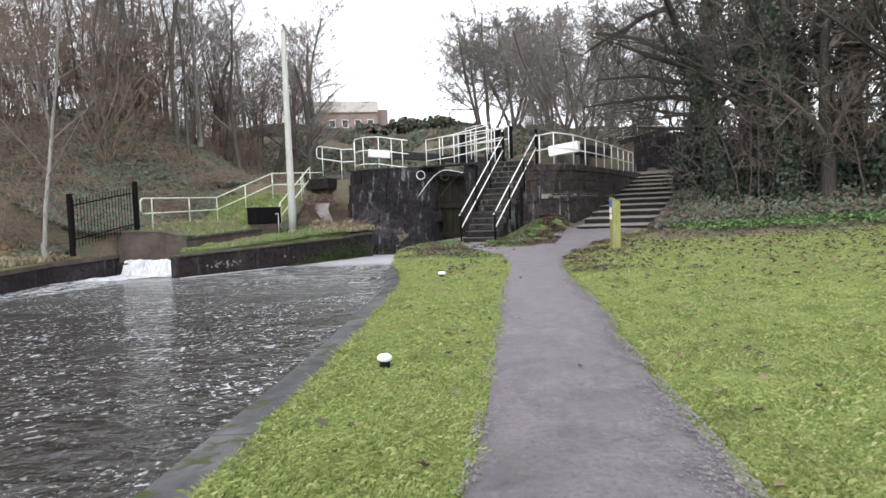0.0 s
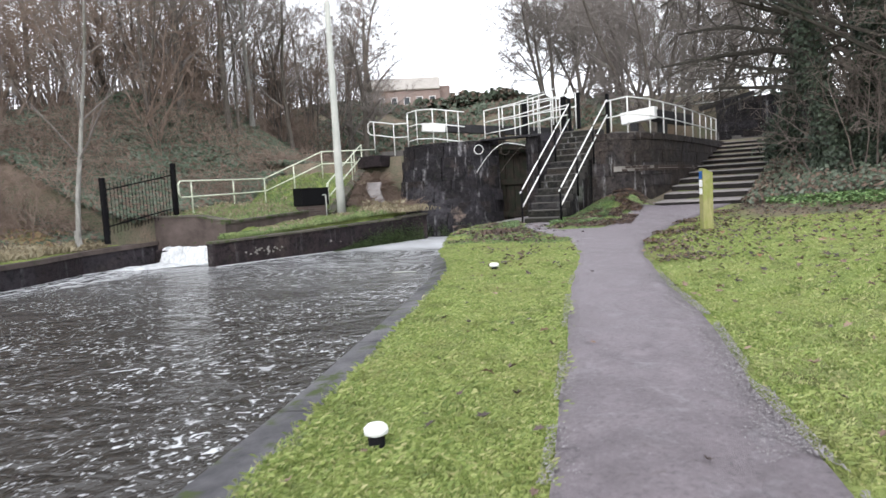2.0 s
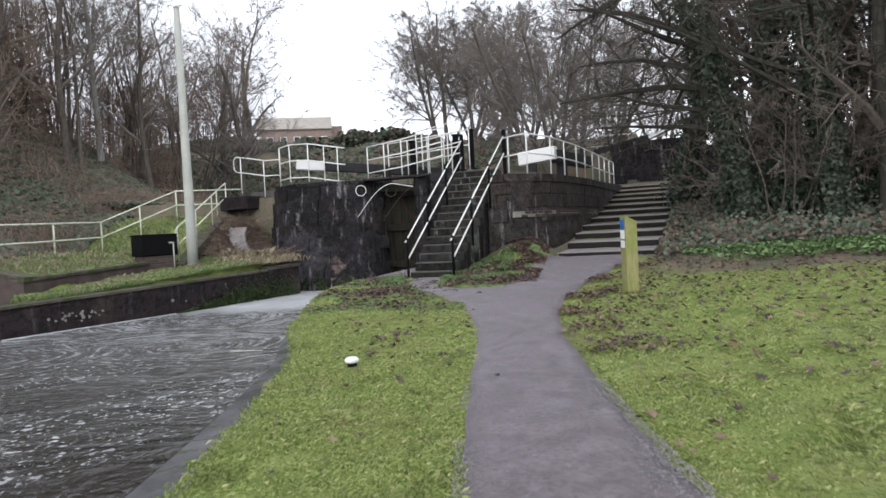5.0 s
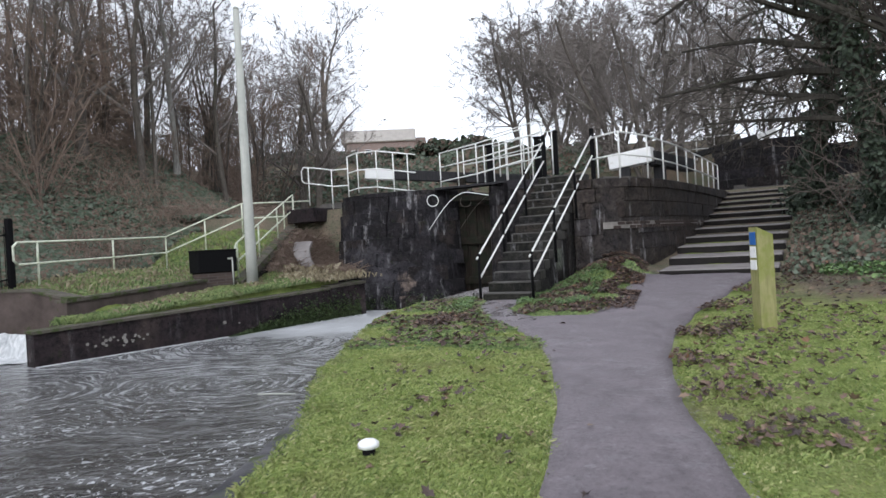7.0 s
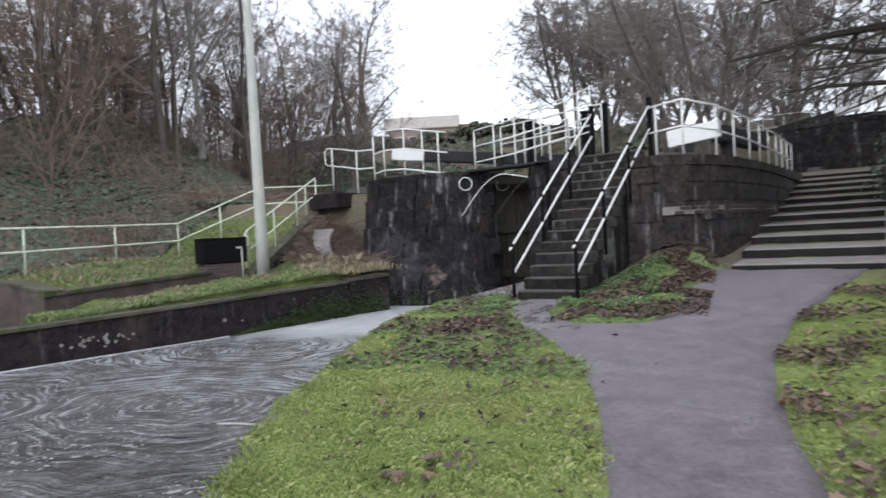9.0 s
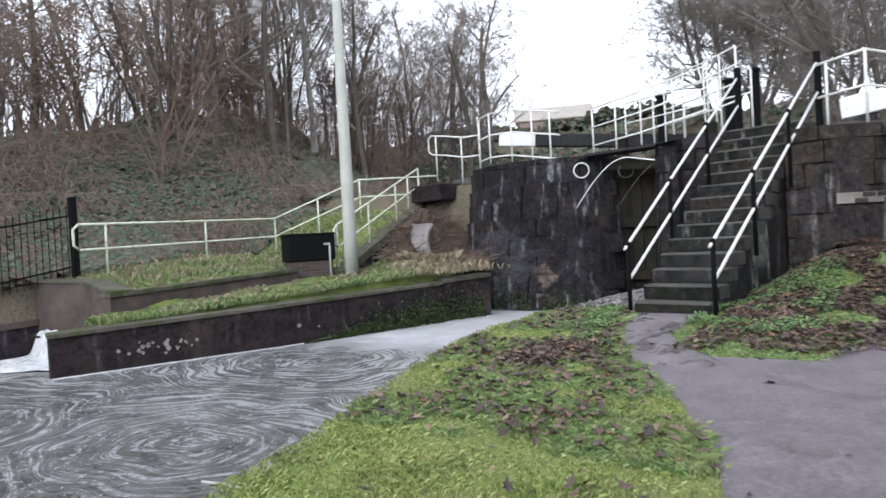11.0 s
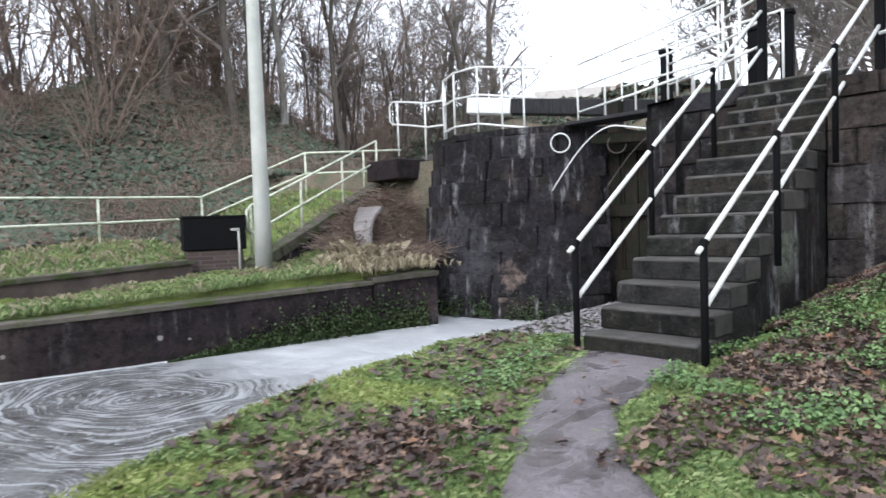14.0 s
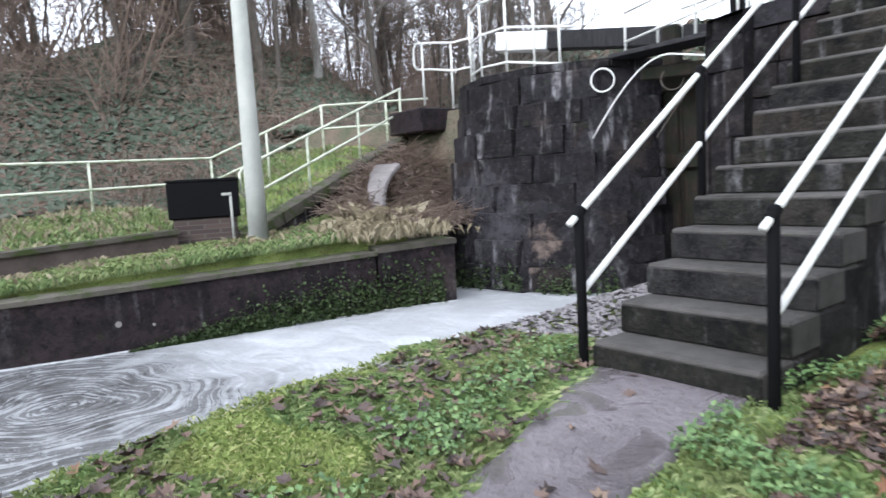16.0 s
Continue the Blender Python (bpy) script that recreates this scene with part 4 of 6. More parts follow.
# ---- white railings ----
def railing(name, label, pts, post_pts, height, material, r=0.024, levels=(1.0, 0.52), posts_down=0.06, group="", loop_end=False):
    """Tubular rails through the given tops, with posts down to the ground."""
    rl = thing(name, label, "railing", group, at=(pts[0][0], pts[0][1], pts[0][2] - height))
    for lv in levels:
        part("rail", MB().tube([(p[0], p[1], p[2] - height * (1 - lv)) for p in pts], r, 8), material, rl, "", True)
    if loop_end:
        p = pts[0]
        q = Vector(pts[0]) - (Vector(pts[1]) - Vector(pts[0])).normalized() * 0.12
        lo = levels[-1]
        h = height * (1 - lo)
        part("end_loop", MB().tube([(p[0], p[1], p[2]), (q.x, q.y, p[2] - 0.1), (q.x, q.y, p[2] - h + 0.1), (p[0], p[1], p[2] - h)], r, 8), material, rl, "", True)
    for p in post_pts:
        part("post", MB().tube([(p[0], p[1], p[2] - height - posts_down), (p[0], p[1], p[2])], r, 8), material, rl, "", True)
    return rl


def between(pts, n):
    """n + 1 places at even steps along a line through pts."""
    ln = [0.0]
    for a, b in zip(pts, pts[1:]):
        ln.append(ln[-1] + (Vector(b) - Vector(a)).length)
    out = []
    for k in range(n + 1):
        w = ln[-1] * k / n
        j = min(max(i for i in range(len(ln)) if ln[i] <= w + 1e-6), len(pts) - 2)
        out.append(Vector(pts[j]).lerp(Vector(pts[j + 1]), (w - ln[j]) / (ln[j + 1] - ln[j])))
    return out


QL = [Vector((-12.05, 21.55, 2.04)), Vector((-12.8, 25.0, 2.12)), Vector((-13.5, 27.8, 2.2)), Vector((-11.9, 29.75, 3.25)), Vector((-10.3, 31.6, 3.3))]
railing("railing", "long pale tubular railing climbing the grassy bank", QL, [QL[0].lerp(QL[1], 0.18), QL[1], QL[2], QL[2].lerp(QL[3], 0.5), QL[3], QL[3].lerp(QL[4], 0.6)], 1.08, RAIL_GREENISH, 0.026, group="railings of the ramp", loop_end=True)
Q2 = [Vector((-9.62, 26.4, 1.82)), Vector((-10.66, 31.05, 3.53))]
railing("railing", "short pale tubular railing along the ramp coping", Q2, between(Q2, 3)[0:1] + between(Q2, 3)[1:], 1.1, RAIL_GREENISH, 0.026, group="railings of the ramp", loop_end=True)

LR = [lk(-6.15, 1.5, 4.55), lk(-6.0, 1.3, 4.62), lk(-5.4, 1.05, 4.66), lk(-4.5, 0.85, 4.6), lk(-3.6, 1.0, 4.43), lk(-3.2, 1.15, 4.36)]
railing("railing", "white lockside railing round the curved abutment", LR, [LR[0], LR[1], LR[2], LR[3], LR[3].lerp(LR[4], 0.65), LR[4].lerp(LR[5], 0.4)], 1.28, RAIL_WHITE, 0.022, (1.0, 0.55, 0.08), group="railings of the lock")
LS = [lk(-8.12, 1.53, 4.5), lk(-7.5, 1.55, 4.4), lk(-6.8, 1.5, 4.26), lk(-6.15, 1.5, 4.24)]
railing("railing", "low white side railing by the ramp head", LS, [LS[0].lerp(LS[1], 0.3), LS[1].lerp(LS[2], 0.9), LS[3]], 1.3, RAIL_WHITE, 0.022, (1.0, 0.56), group="railings of the lock", loop_end=True)
G1 = [lk(-2.6, 1.7, 4.38), lk(-1.1, 1.25, 4.45), lk(0.5, 1.2, 4.7)]
railing("railing", "white railing of the footway over the lock gate", G1, between(G1, 4), 1.15, RAIL_WHITE, 0.022, (1.0, 0.6, 0.2), group="railings of the lock")
G2 = [lk(-2.4, 3.0, 4.6), lk(0.9, 2.6, 4.75)]
railing("railing", "white railing on the far side of the gate footway", G2, between(G2, 4), 1.3, RAIL_WHITE, 0.022, (1.0, 0.6), group="railings of the lock")
G3 = [lk(-0.7, 1.7, 4.72), lk(0.5, 1.2, 4.78), lk(1.35, 0.5, 4.78)]
railing("railing", "white railing at the head of the stone stair", G3, between(G3, 4), 1.75, RAIL_WHITE, 0.02, (1.0, 0.8, 0.6, 0.4), group="railings of the lock")

RR = [lk(2.98, -0.4, 3.92), lk(3.75, -0.75, 3.95), lk(4.15, 0.6, 3.95), lk(4.45, 3.5, 3.95), lk(4.6, 7.5, 3.95), lk(4.65, 11.8, 3.98)]
railing("railing", "white railing along the top of the wing wall", RR, [RR[0].lerp(RR[1], 0.2), RR[1]] + between(RR[1:], 9)[1:], 1.1, RAIL_WHITE, 0.022, (1.0, 0.5), group="railings of the lock")


# ---- lock gate and its beam ----
def build_gate():
    g = thing("lock_gate", "dark wet timber lock gate with a long balance beam", "gate", at=lk(-1.1, 2.4, -0.9))
    for k in range(8):
        c = -2.15 + 0.3 * k
        part("board", MB().box((0.285, 0.1, 3.9), Matrix.Translation(lk(c + 0.0, 2.4 - 0.05 * (k % 2) * 0.2, 0.95)) @ Matrix.Rotation(math.atan2(RX.y, RX.x), 4, "Z"), 0.008), GATE_WOOD, g)
    for z in (0.2, 1.5, 2.75):
        a, b = lk(-2.3, 2.28, z), lk(0.1, 2.28, z)
        part("rail", MB().beam(a, b, 0.16, 0.24, 0.015), GATE_WOOD, g)
    part("balance_beam", MB().beam(lk(0.0, 4.8, 3.42), lk(-4.6, 2.05, 3.9), 0.3, 0.34, 0.02), BEAM_WOOD, g, "black-painted timber balance beam")
    part("beam_end", MB().beam(lk(-4.6, 2.05, 3.9), lk(-5.45, 1.54, 3.99), 0.31, 0.35, 0.02), WHITE_PAINT, g, "white-painted end of the beam")
    for r in (-2.2, 0.05):
        part("heel_post", MB().box((0.26, 0.26, 4.6), Matrix.Translation(lk(r, 2.4, 1.4)), 0.03), GATE_WOOD, g)
    part("walkway", MB().beam(lk(-2.6, 1.55, 3.2), lk(0.3, 1.5, 3.2), 0.6, 0.07, 0.01), BEAM_WOOD, g, "dark plank walkway")
    part("cross_beam", MB().beam(lk(-2.3, 1.75, 2.9), lk(0.05, 1.7, 2.75), 0.2, 0.2, 0.02), GATE_WOOD, g)


build_gate()
for r, s, h in ((-1.4, 3.0, 0.75), (0.2, 3.2, 0.85), (0.9, 2.8, 0.9)):
    p = thing("paddle_post", "black timber paddle post beside the lock gate", "post", "paddle posts", at=lk(r, s, 3.2))
    part("shaft", MB().box((0.2, 0.2, h + 0.4), Matrix.Translation(lk(r, s, 3.6 + h / 2)), 0.025), BLACK_PAINT, p)
    part("cap", MB().box((0.25, 0.25, 0.08), Matrix.Translation(lk(r, s, 3.84 + h)), 0.02), BLACK_PAINT, p)

# iron ring and curved chase strip on the abutment
def ring(name, c, nrm, rad, thick, material, label):
    nrm = Vector(nrm).normalized()
    x = nrm.cross(Vector((0, 0, 1))).normalized()
    y = x.cross(nrm)
    pts = [Vector(c) + (x * math.cos(a) + y * math.sin(a)) * rad for a in (2 * math.pi * k / 24 for k in range(25))]
    return solid(name, MB().tube(pts, thick, 8, False), material, label, "ring", smooth=True)


ring("pipe_ring", lk(-2.62, 1.12, 2.83), (0.55, -1, 0), 0.18, 0.015, RAIL_WHITE, "white-rimmed round pipe mouth on the sooty wall")
arc = [lk(-2.64 + 2.3 * t, 0.86 - 0.05 * t, 1.92 + 1.05 * math.sin(min(1, t / 0.6) * math.pi / 2) - 0.2 * max(0, t - 0.6) / 0.4) for t in (k / 18 for k in range(19))]
ring("pipe_ring", lk(-1.75, 1.7, 2.75), (0.3, -1, 0), 0.17, 0.012, BARK, "dull grey pipe rim in the lock mouth")
arc_back = [p + RX * 0.75 + AX * 0.6 + Vector((0, 0, -0.05)) for p in arc[:10]]
solid("guide_strip", MB().tube(arc_back, 0.01, 6), BARK, "dull grey curved pipe in the lock mouth", "pipe", smooth=True)
solid("guide_strip", MB().tube(arc, 0.014, 6), RAIL_WHITE, "thin white curved pipe strip across the lock mouth", "pipe", smooth=True)


# ---- lamp pole, cabinet, brick kerb, ramp coping ----
pole = thing("lamp_pole", "tall tapered pale grey pole standing on the quay", "pole", at=(-9.0, 26.2, 0.5))
part("shaft", MB().tube([(-9.0, 26.2, 0.45), (-9.0, 26.2, 1.6), (-9.02, 26.2, 8.4)], [0.165, 0.15, 0.09], 14), POLE, pole, "", True)
part("collar", MB().tube([(-9.0, 26.2, 0.5), (-9.0, 26.2, 0.62)], 0.18, 14), POLE, pole, "", True)
part("cap", MB().tube([(-9.02, 26.2, 8.38), (-9.02, 26.2, 8.46)], [0.1, 0.06], 12), POLE, pole, "", True)

CM = Matrix.Translation((-10.02, 25.83, 0)) @ Matrix.Rotation(radians(63), 4, "Z")
cab = thing("cabinet", "black metal control cabinet on a small brick plinth", "cabinet", at=(-10.02, 25.83, 0.5))
part("plinth", MB().box((1.0, 0.55, 0.7), CM @ Matrix.Translation((0, 0, 0.66)), 0.01), BRICK_DARK, cab, "sooty brick plinth")
part("body", MB().box((1.12, 0.64, 0.6), CM @ Matrix.Translation((0, 0, 1.31)), 0.02), BLACK_PAINT, cab)
part("lid", MB().box((1.14, 0.66, 0.05), CM @ Matrix.Translation((0, 0, 1.625)), 0.012), BLACK_PAINT, cab)
part("conduit", MB().tube([CM @ Vector((0.42, -0.33, 0.5)), CM @ Vector((0.42, -0.33, 1.35))], 0.022, 8), POLE, cab, "grey conduit", True)
part("latch", MB().box((0.16, 0.03, 0.05), CM @ Matrix.Translation((0.36, -0.32, 1.38)), 0.008), POLE, cab, "grey latch")

rc = thing("ramp_coping", "sloping stone coping at the edge of the ramp", "kerb", kind="structure")
ra, rb = Vector((-9.5, 26.2, 0.62)), Vector((-10.66, 31.0, 2.34))
for k in range(6):
    part("coping_stone", MB().beam(ra.lerp(rb, k / 6 + 0.003), ra.lerp(rb, (k + 1) / 6 - 0.003), 0.36, 0.22, 0.015), QUAY_TOP, rc)
part("ramp_wall", MB().beam(ra + Vector((0, 0, -0.9)), rb + Vector((0, 0, -0.9)), 0.28, 1.6), STONE, rc)
solid("ramp_head_slab", MB().box((1.3, 1.5, 0.5), Matrix.Translation((-10.0, 31.4, 2.72)) @ Matrix.Rotation(radians(-10), 4, "Z"), 0.03), QUAY, "dark stone slab at the head of the ramp", "slab")

kerb = thing("brick_kerb", "curved pale brick edging half buried in dead stems", "kerb")
BR = MB().box((0.6, 0.075, 0.12), None, 0.012).mesh("kerb_brick", TREAD_STONE)
for k in range(18):
    t = k / 17
    p = Vector((-9.15 + 0.15 * t + 1.0 * t * t, 29.2 - 1.15 * t, 1.72 - 1.1 * t + 0.1 * math.sin(t * math.pi)))
    p.z = max(p.z, ground_z(p.x, p.y) + 0.07)
    piece("brick", BR, kerb, Matrix.Translation(p) @ Matrix.Rotation(radians(10 - 45 * t), 4, "Z") @ Matrix.Rotation(radians(-30 + 6 * math.sin(k * 2.3)), 4, "X"))


# ---- finger post, bollards, palisade ----
fp = thing("waymark_post", "short square greenish oak waymark post with a slanted top", "post", at=(3.4, 19.62, 0.2))
PM = Matrix.Translation((3.44, 19.64, 0)) @ Matrix.Rotation(radians(22), 4, "Z")
mb = MB()
w, d = 0.1, 0.1
mb.add([PM @ Vector(p) for p in ((-w, -d, -0.2), (w, -d, -0.2), (w, d, -0.2), (-w, d, -0.2), (-w, -d, 1.41), (w, -d, 1.31), (w, d, 1.31), (-w, d, 1.41))],
       [(3, 2, 1, 0), (4, 5, 6, 7), (0, 1, 5, 4), (1, 2, 6, 5), (2, 3, 7, 6), (3, 0, 4, 7)])
part("shaft", mb, POST_WOOD, fp)
for z, h, mt, lb in ((1.27, 0.16, BLUE, "blue waymark plate"), (1.1, 0.14, WHITE_PAINT, "white waymark plate"), (0.94, 0.12, WHITE_PAINT, "white waymark plate")):
    part("plate", MB().box((0.012, 0.14, h), PM @ Matrix.Translation((-w - 0.008, 0, z)), 0.003), mt, fp, lb)


def build_bollard(x, y, rise, r, label):
    z = ground_z(x, y)
    b = thing("mooring_bollard", label, "bollard", "mooring bollards", at=(x, y, z))
    part("stem", MB().tube([(x, y, z - 0.15), (x, y, z - 0.02), (x, y, z + rise)], [0.055, 0.046, 0.045], 12), BLACK_PAINT, b, "black iron stem", True)
    prof = ((-0.01, 0.64), (0.002, 1.0), (0.03, 1.0), (0.048, 0.7), (0.052, 0.2))
    part("cap", MB().tube([(x, y, z + rise + h) for h, k in prof], [r * k for h, k in prof], 16), WHITE_PAINT, b, "white-painted mushroom cap", True)


build_bollard(1.86, 8.02, 0.085, 0.064, "small iron mooring bollard with a white cap in the grass")
build_bollard(0.45, 14.6, 0.06, 0.074, "small iron mooring bollard with a white cap in the grass")

fence = thing("palisade_fence", "dark steel palisade fence by the bypass channel", "fence", at=(-12.6, 19.1, 0.4))
fa, fb = Vector((-12.6, 19.1, 0.5)), Vector((-12.35, 21.6, 0.95))
for k in range(22):
    p = fa.lerp(fb, k / 21)
    part("pale", MB().box((0.018, 0.014, 1.5), Matrix.Translation(p + Vector((0, 0, 0.75))), 0.003), BLACK_PAINT, fence)
for z in (0.25, 1.3):
    part("rail", MB().beam(fa + Vector((-0.03, 0, z)), fb + Vector((-0.03, 0, z)), 0.025, 0.035), BLACK_PAINT, fence)
for p in (fa, fb):
    part("post", MB().box((0.13, 0.13, 1.9), Matrix.Translation(p + Vector((0, 0, 0.72))), 0.01), BLACK_PAINT, fence)


# ---- upper lock and buildings ----
UP = Matrix.Rotation(math.atan2(RX.y, RX.x), 4, "Z")
block_wall("upper_wall", [lk(4.1, 15.9), lk(5.6, 15.5), lk(7.5, 15.2), lk(10, 15.0), lk(13, 15.4)], 2.4, lambda u: 5.25 - 0.9 * smooth01(0.42, 0.62, u), 0.4, 1.1, 0.8, 0.1, UNIT, STONE, "tall dark stone wall of the next lock", rng)
mb = MB().prism([lk(r, s)[:2] for r, s in ((-14, 22), (4.0, 17.2), (4.6, 16.5), (13, 16.0), (30, 18), (30, 60), (-30, 60))], 2.0, 4.85)
solid("upper_bank", mb, HILL, "raised bank of the next lock under bare trees", "ground", kind="structure")
U1 = [lk(1.0, 20.5, 6.3), lk(3.0, 20.2, 6.3), lk(5.5, 20.0, 6.2)]
railing("railing", "white railing of the next lock up", U1, between(U1, 5), 1.2, RAIL_WHITE, 0.025, (1.0, 0.5), group="railings of the next lock")
U2 = [lk(7.6, 17.2, 5.95), lk(9.5, 17.0, 5.9), lk(11, 16.9, 5.6)]
railing("railing", "white railing of the next lock up", U2, between(U2, 4), 1.1, RAIL_WHITE, 0.025, (1.0, 0.5), group="railings of the next lock")
ub = thing("balance_beam", "black balance beam of the next lock with a white end", "beam", at=lk(6, 18.5, 4.8))
part("beam", MB().beam(lk(3.0, 17.6, 5.1), lk(5.9, 17.2, 5.62), 0.26, 0.26, 0.02), BEAM_WOOD, ub)
part("beam_end", MB().beam(lk(5.9, 17.2, 5.62), lk(6.7, 17.1, 5.76), 0.27, 0.27, 0.02), WHITE_PAINT, ub, "white end")
part("support", MB().box((0.3, 0.3, 1.0), Matrix.Translation(lk(4.0, 17.5, 4.85))), BEAM_WOOD, ub)
lb = thing("balance_beam", "white-ended balance beam beyond the wing wall railing", "beam", at=lk(3, 3.2, 2.86))
part("beam", MB().beam(lk(3.75, 3.0, 3.62), lk(4.35, 6.5, 3.6), 0.35, 0.42, 0.02), BEAM_WOOD, lb)
part("beam_end", MB().beam(lk(2.55, 3.1, 3.6), lk(3.85, 2.95, 3.72), 0.36, 0.44, 0.02), WHITE_PAINT, lb, "white end")
part("support", MB().box((0.35, 0.35, 0.75), Matrix.Translation(lk(3.9, 3.6, 3.1)), 0.02), BEAM_WOOD, lb)
part("support", MB().box((0.3, 0.3, 0.6), Matrix.Translation(lk(3.0, 3.05, 3.12)), 0.02), BEAM_WOOD, lb)


def build_house():
    h = thing("brick_building", "distant brick building with a pale flat roof edge", "building", at=(-50, 124, 8))
    m = Matrix.Translation((-50.5, 124, 0)) @ Matrix.Rotation(radians(24), 4, "Z")
    part("wall", MB().box((12.5, 8, 14), m @ Matrix.Translation((0, 0, 14)), 0.05), FAR_BRICK, h)
    part("roof", MB().box((13.5, 9, 2.2), m @ Matrix.Translation((-0.4, 0, 21.9)), 0.15), PALE_ROOF, h, "pale roof edge")
    part("stair_tower", MB().box((2.6, 5, 15.0), m @ Matrix.Translation((7.0, 0.5, 14.2)), 0.1), FAR_BRICK, h)
    for k in range(5):
        w = m @ Matrix.Translation((-4.8 + 2.4 * k, -4.02, 18.8))
        wd = part("window", MB().box((1.2, 0.1, 1.5), w, 0.02), WHITE_PAINT, h)
        part("pane", MB().box((1.0, 0.06, 1.3), w @ Matrix.Translation((0, -0.06, 0))), GLASS, wd)


build_house()


def build_hut():
    h = thing("brick_hut", "low red brick hut with a dark pitched roof among trees", "building", at=(-29, 19.5, 3))
    m = Matrix.Translation((-31.0, 17.1, 0.6)) @ Matrix.Rotation(radians(8), 4, "Z")
    part("wall", MB().box((6, 7, 4.2), m @ Matrix.Translation((0, 0, 3.4)), 0.02), BRICK, h)
    mb = MB()
    prof = [(-3.4, 5.3), (0, 6.6), (3.4, 5.3), (3.4, 5.45), (0, 6.78), (-3.4, 5.45)]
    v = [m @ Vector((x, y, z)) for y in (-3.8, 3.8) for x, z in prof]
    mb.add(v, [tuple(range(6)), tuple(reversed(range(6, 12)))] + [(i, 6 + i, 6 + (i + 1) % 6, (i + 1) % 6) for i in range(6)])
    part("roof", mb, ROOF, h)


build_hut()


# ---- trees ----
def grow(rnd, mb, p, d, length, r0, level, counts, spread, curl, up, thin):
    """A branch with its side branches; thin is the radius at which twigs end."""
    last = level >= len(counts)
    segs = 1 if last or level == len(counts) - 1 else (6, 4, 3, 2, 2)[min(level, 4)]
    pts, radii = [Vector(p)], [r0]
    dirs = [d.copy()]
    tip = max(thin, r0 * (0.35 if level == 0 else 0.25))
    for i in range(segs):
        d = (d + Vector((rnd.uniform(-1, 1), rnd.uniform(-1, 1), rnd.uniform(-1, 1))) * curl + Vector((0, 0, up))).normalized()
        pts.append(pts[-1] + d * (length / segs))
        radii.append(r0 + (tip - r0) * (i + 1) / segs)
        dirs.append(d.copy())
    if last:
        # a twig: a thin three-sided spike
        x = d.orthogonal().normalized()
        y = d.cross(x)
        r1 = max(r0, thin)
        mb[1].add([pts[0] + x * r1, pts[0] - x * r1 * 0.5 + y * r1 * 0.87, pts[0] - x * r1 * 0.5 - y * r1 * 0.87, pts[1]], [(0, 1, 3), (1, 2, 3), (2, 0, 3)])
        return
    mb[0 if level == 0 else 1].tube(pts, radii, 9 if level == 0 else (5 if level == 1 else 3), False)
    for k in range(counts[level]):
        t = rnd.uniform(0.22 if level == 0 else 0.15, 1.0)
        f = t * segs
        i = min(int(f), segs - 1)
        q = pts[i].lerp(pts[i + 1], f - i)
        base = dirs[i + 1]
        side = base.orthogonal().normalized()
        side.rotate(Matrix.Rotation(rnd.uniform(0, 2 * math.pi), 3, base))
        nd = (base * rnd.uniform(0.35, 0.8) + side * spread * rnd.uniform(0.7, 1.2)).normalized()
        ln = length * rnd.uniform(0.32, 0.58) * (1.15 - 0.55 * t)
        rr = max(thin, (radii[i] + (radii[i + 1] - radii[i]) * (f - i)) * rnd.uniform(0.35, 0.6))
        grow(rnd, mb, q, nd, ln, rr, level + 1, counts, spread, curl * 1.15, up, thin)


LOBES = ((-0.5, 0.0), (-0.22, -0.2), (-0.3, -0.42), (0.02, -0.24), (0.22, -0.4), (0.24, -0.14), (0.56, 0.0), (0.26, 0.16), (0.2, 0.4), (0.0, 0.22), (-0.3, 0.4), (-0.2, 0.2))


def lobed_leaves(mb, rnd, places, size, flat=0.5):
    """Dry lobed leaves, each curled along its rib and up at the tips."""
    for p, nrm in places:
        s = size * rnd.uniform(0.55, 1.35)
        n = (nrm + Vector((rnd.uniform(-1, 1), rnd.uniform(-1, 1), rnd.uniform(-1, 1))) * flat).normalized()
        x = n.orthogonal().normalized()
        x.rotate(Matrix.Rotation(rnd.uniform(0, 6.28), 3, n))
        y = n.cross(x)
        p = Vector(p)
        curl, fold, slim = rnd.uniform(-0.5, 1.1), rnd.uniform(0.1, 1.3), rnd.uniform(0.6, 1.0)
        o = len(mb.v)
        mb.v.append(tuple(p))
        for a, b in LOBES:
            a, b = a * rnd.uniform(0.8, 1.2), b * slim * rnd.uniform(0.75, 1.2)
            mb.v.append(tuple(p + (x * a + y * b + n * (curl * a * a + fold * abs(b) * 0.7)) * s))
        mb.f += [(o, o + 1 + k, o + 1 + (k + 1) % 12) for k in range(12)]


def leaf_quads(mb, rnd, places, size, flat=0.5):
    for p, nrm in places:
        s = size * rnd.uniform(0.6, 1.3)
        n = (nrm + Vector((rnd.uniform(-1, 1), rnd.uniform(-1, 1), rnd.uniform(-1, 1))) * flat).normalized()
        x = n.orthogonal().normalized()
        x.rotate(Matrix.Rotation(rnd.uniform(0, 6.28), 3, n))
        y = n.cross(x)
        p = Vector(p)
        mb.add([p - x * s * 0.5, p - y * s * 0.4 + n * s * 0.12, p + x * s * 0.55, p + y * s * 0.4 + n * s * 0.12], [(0, 1, 2, 3)])


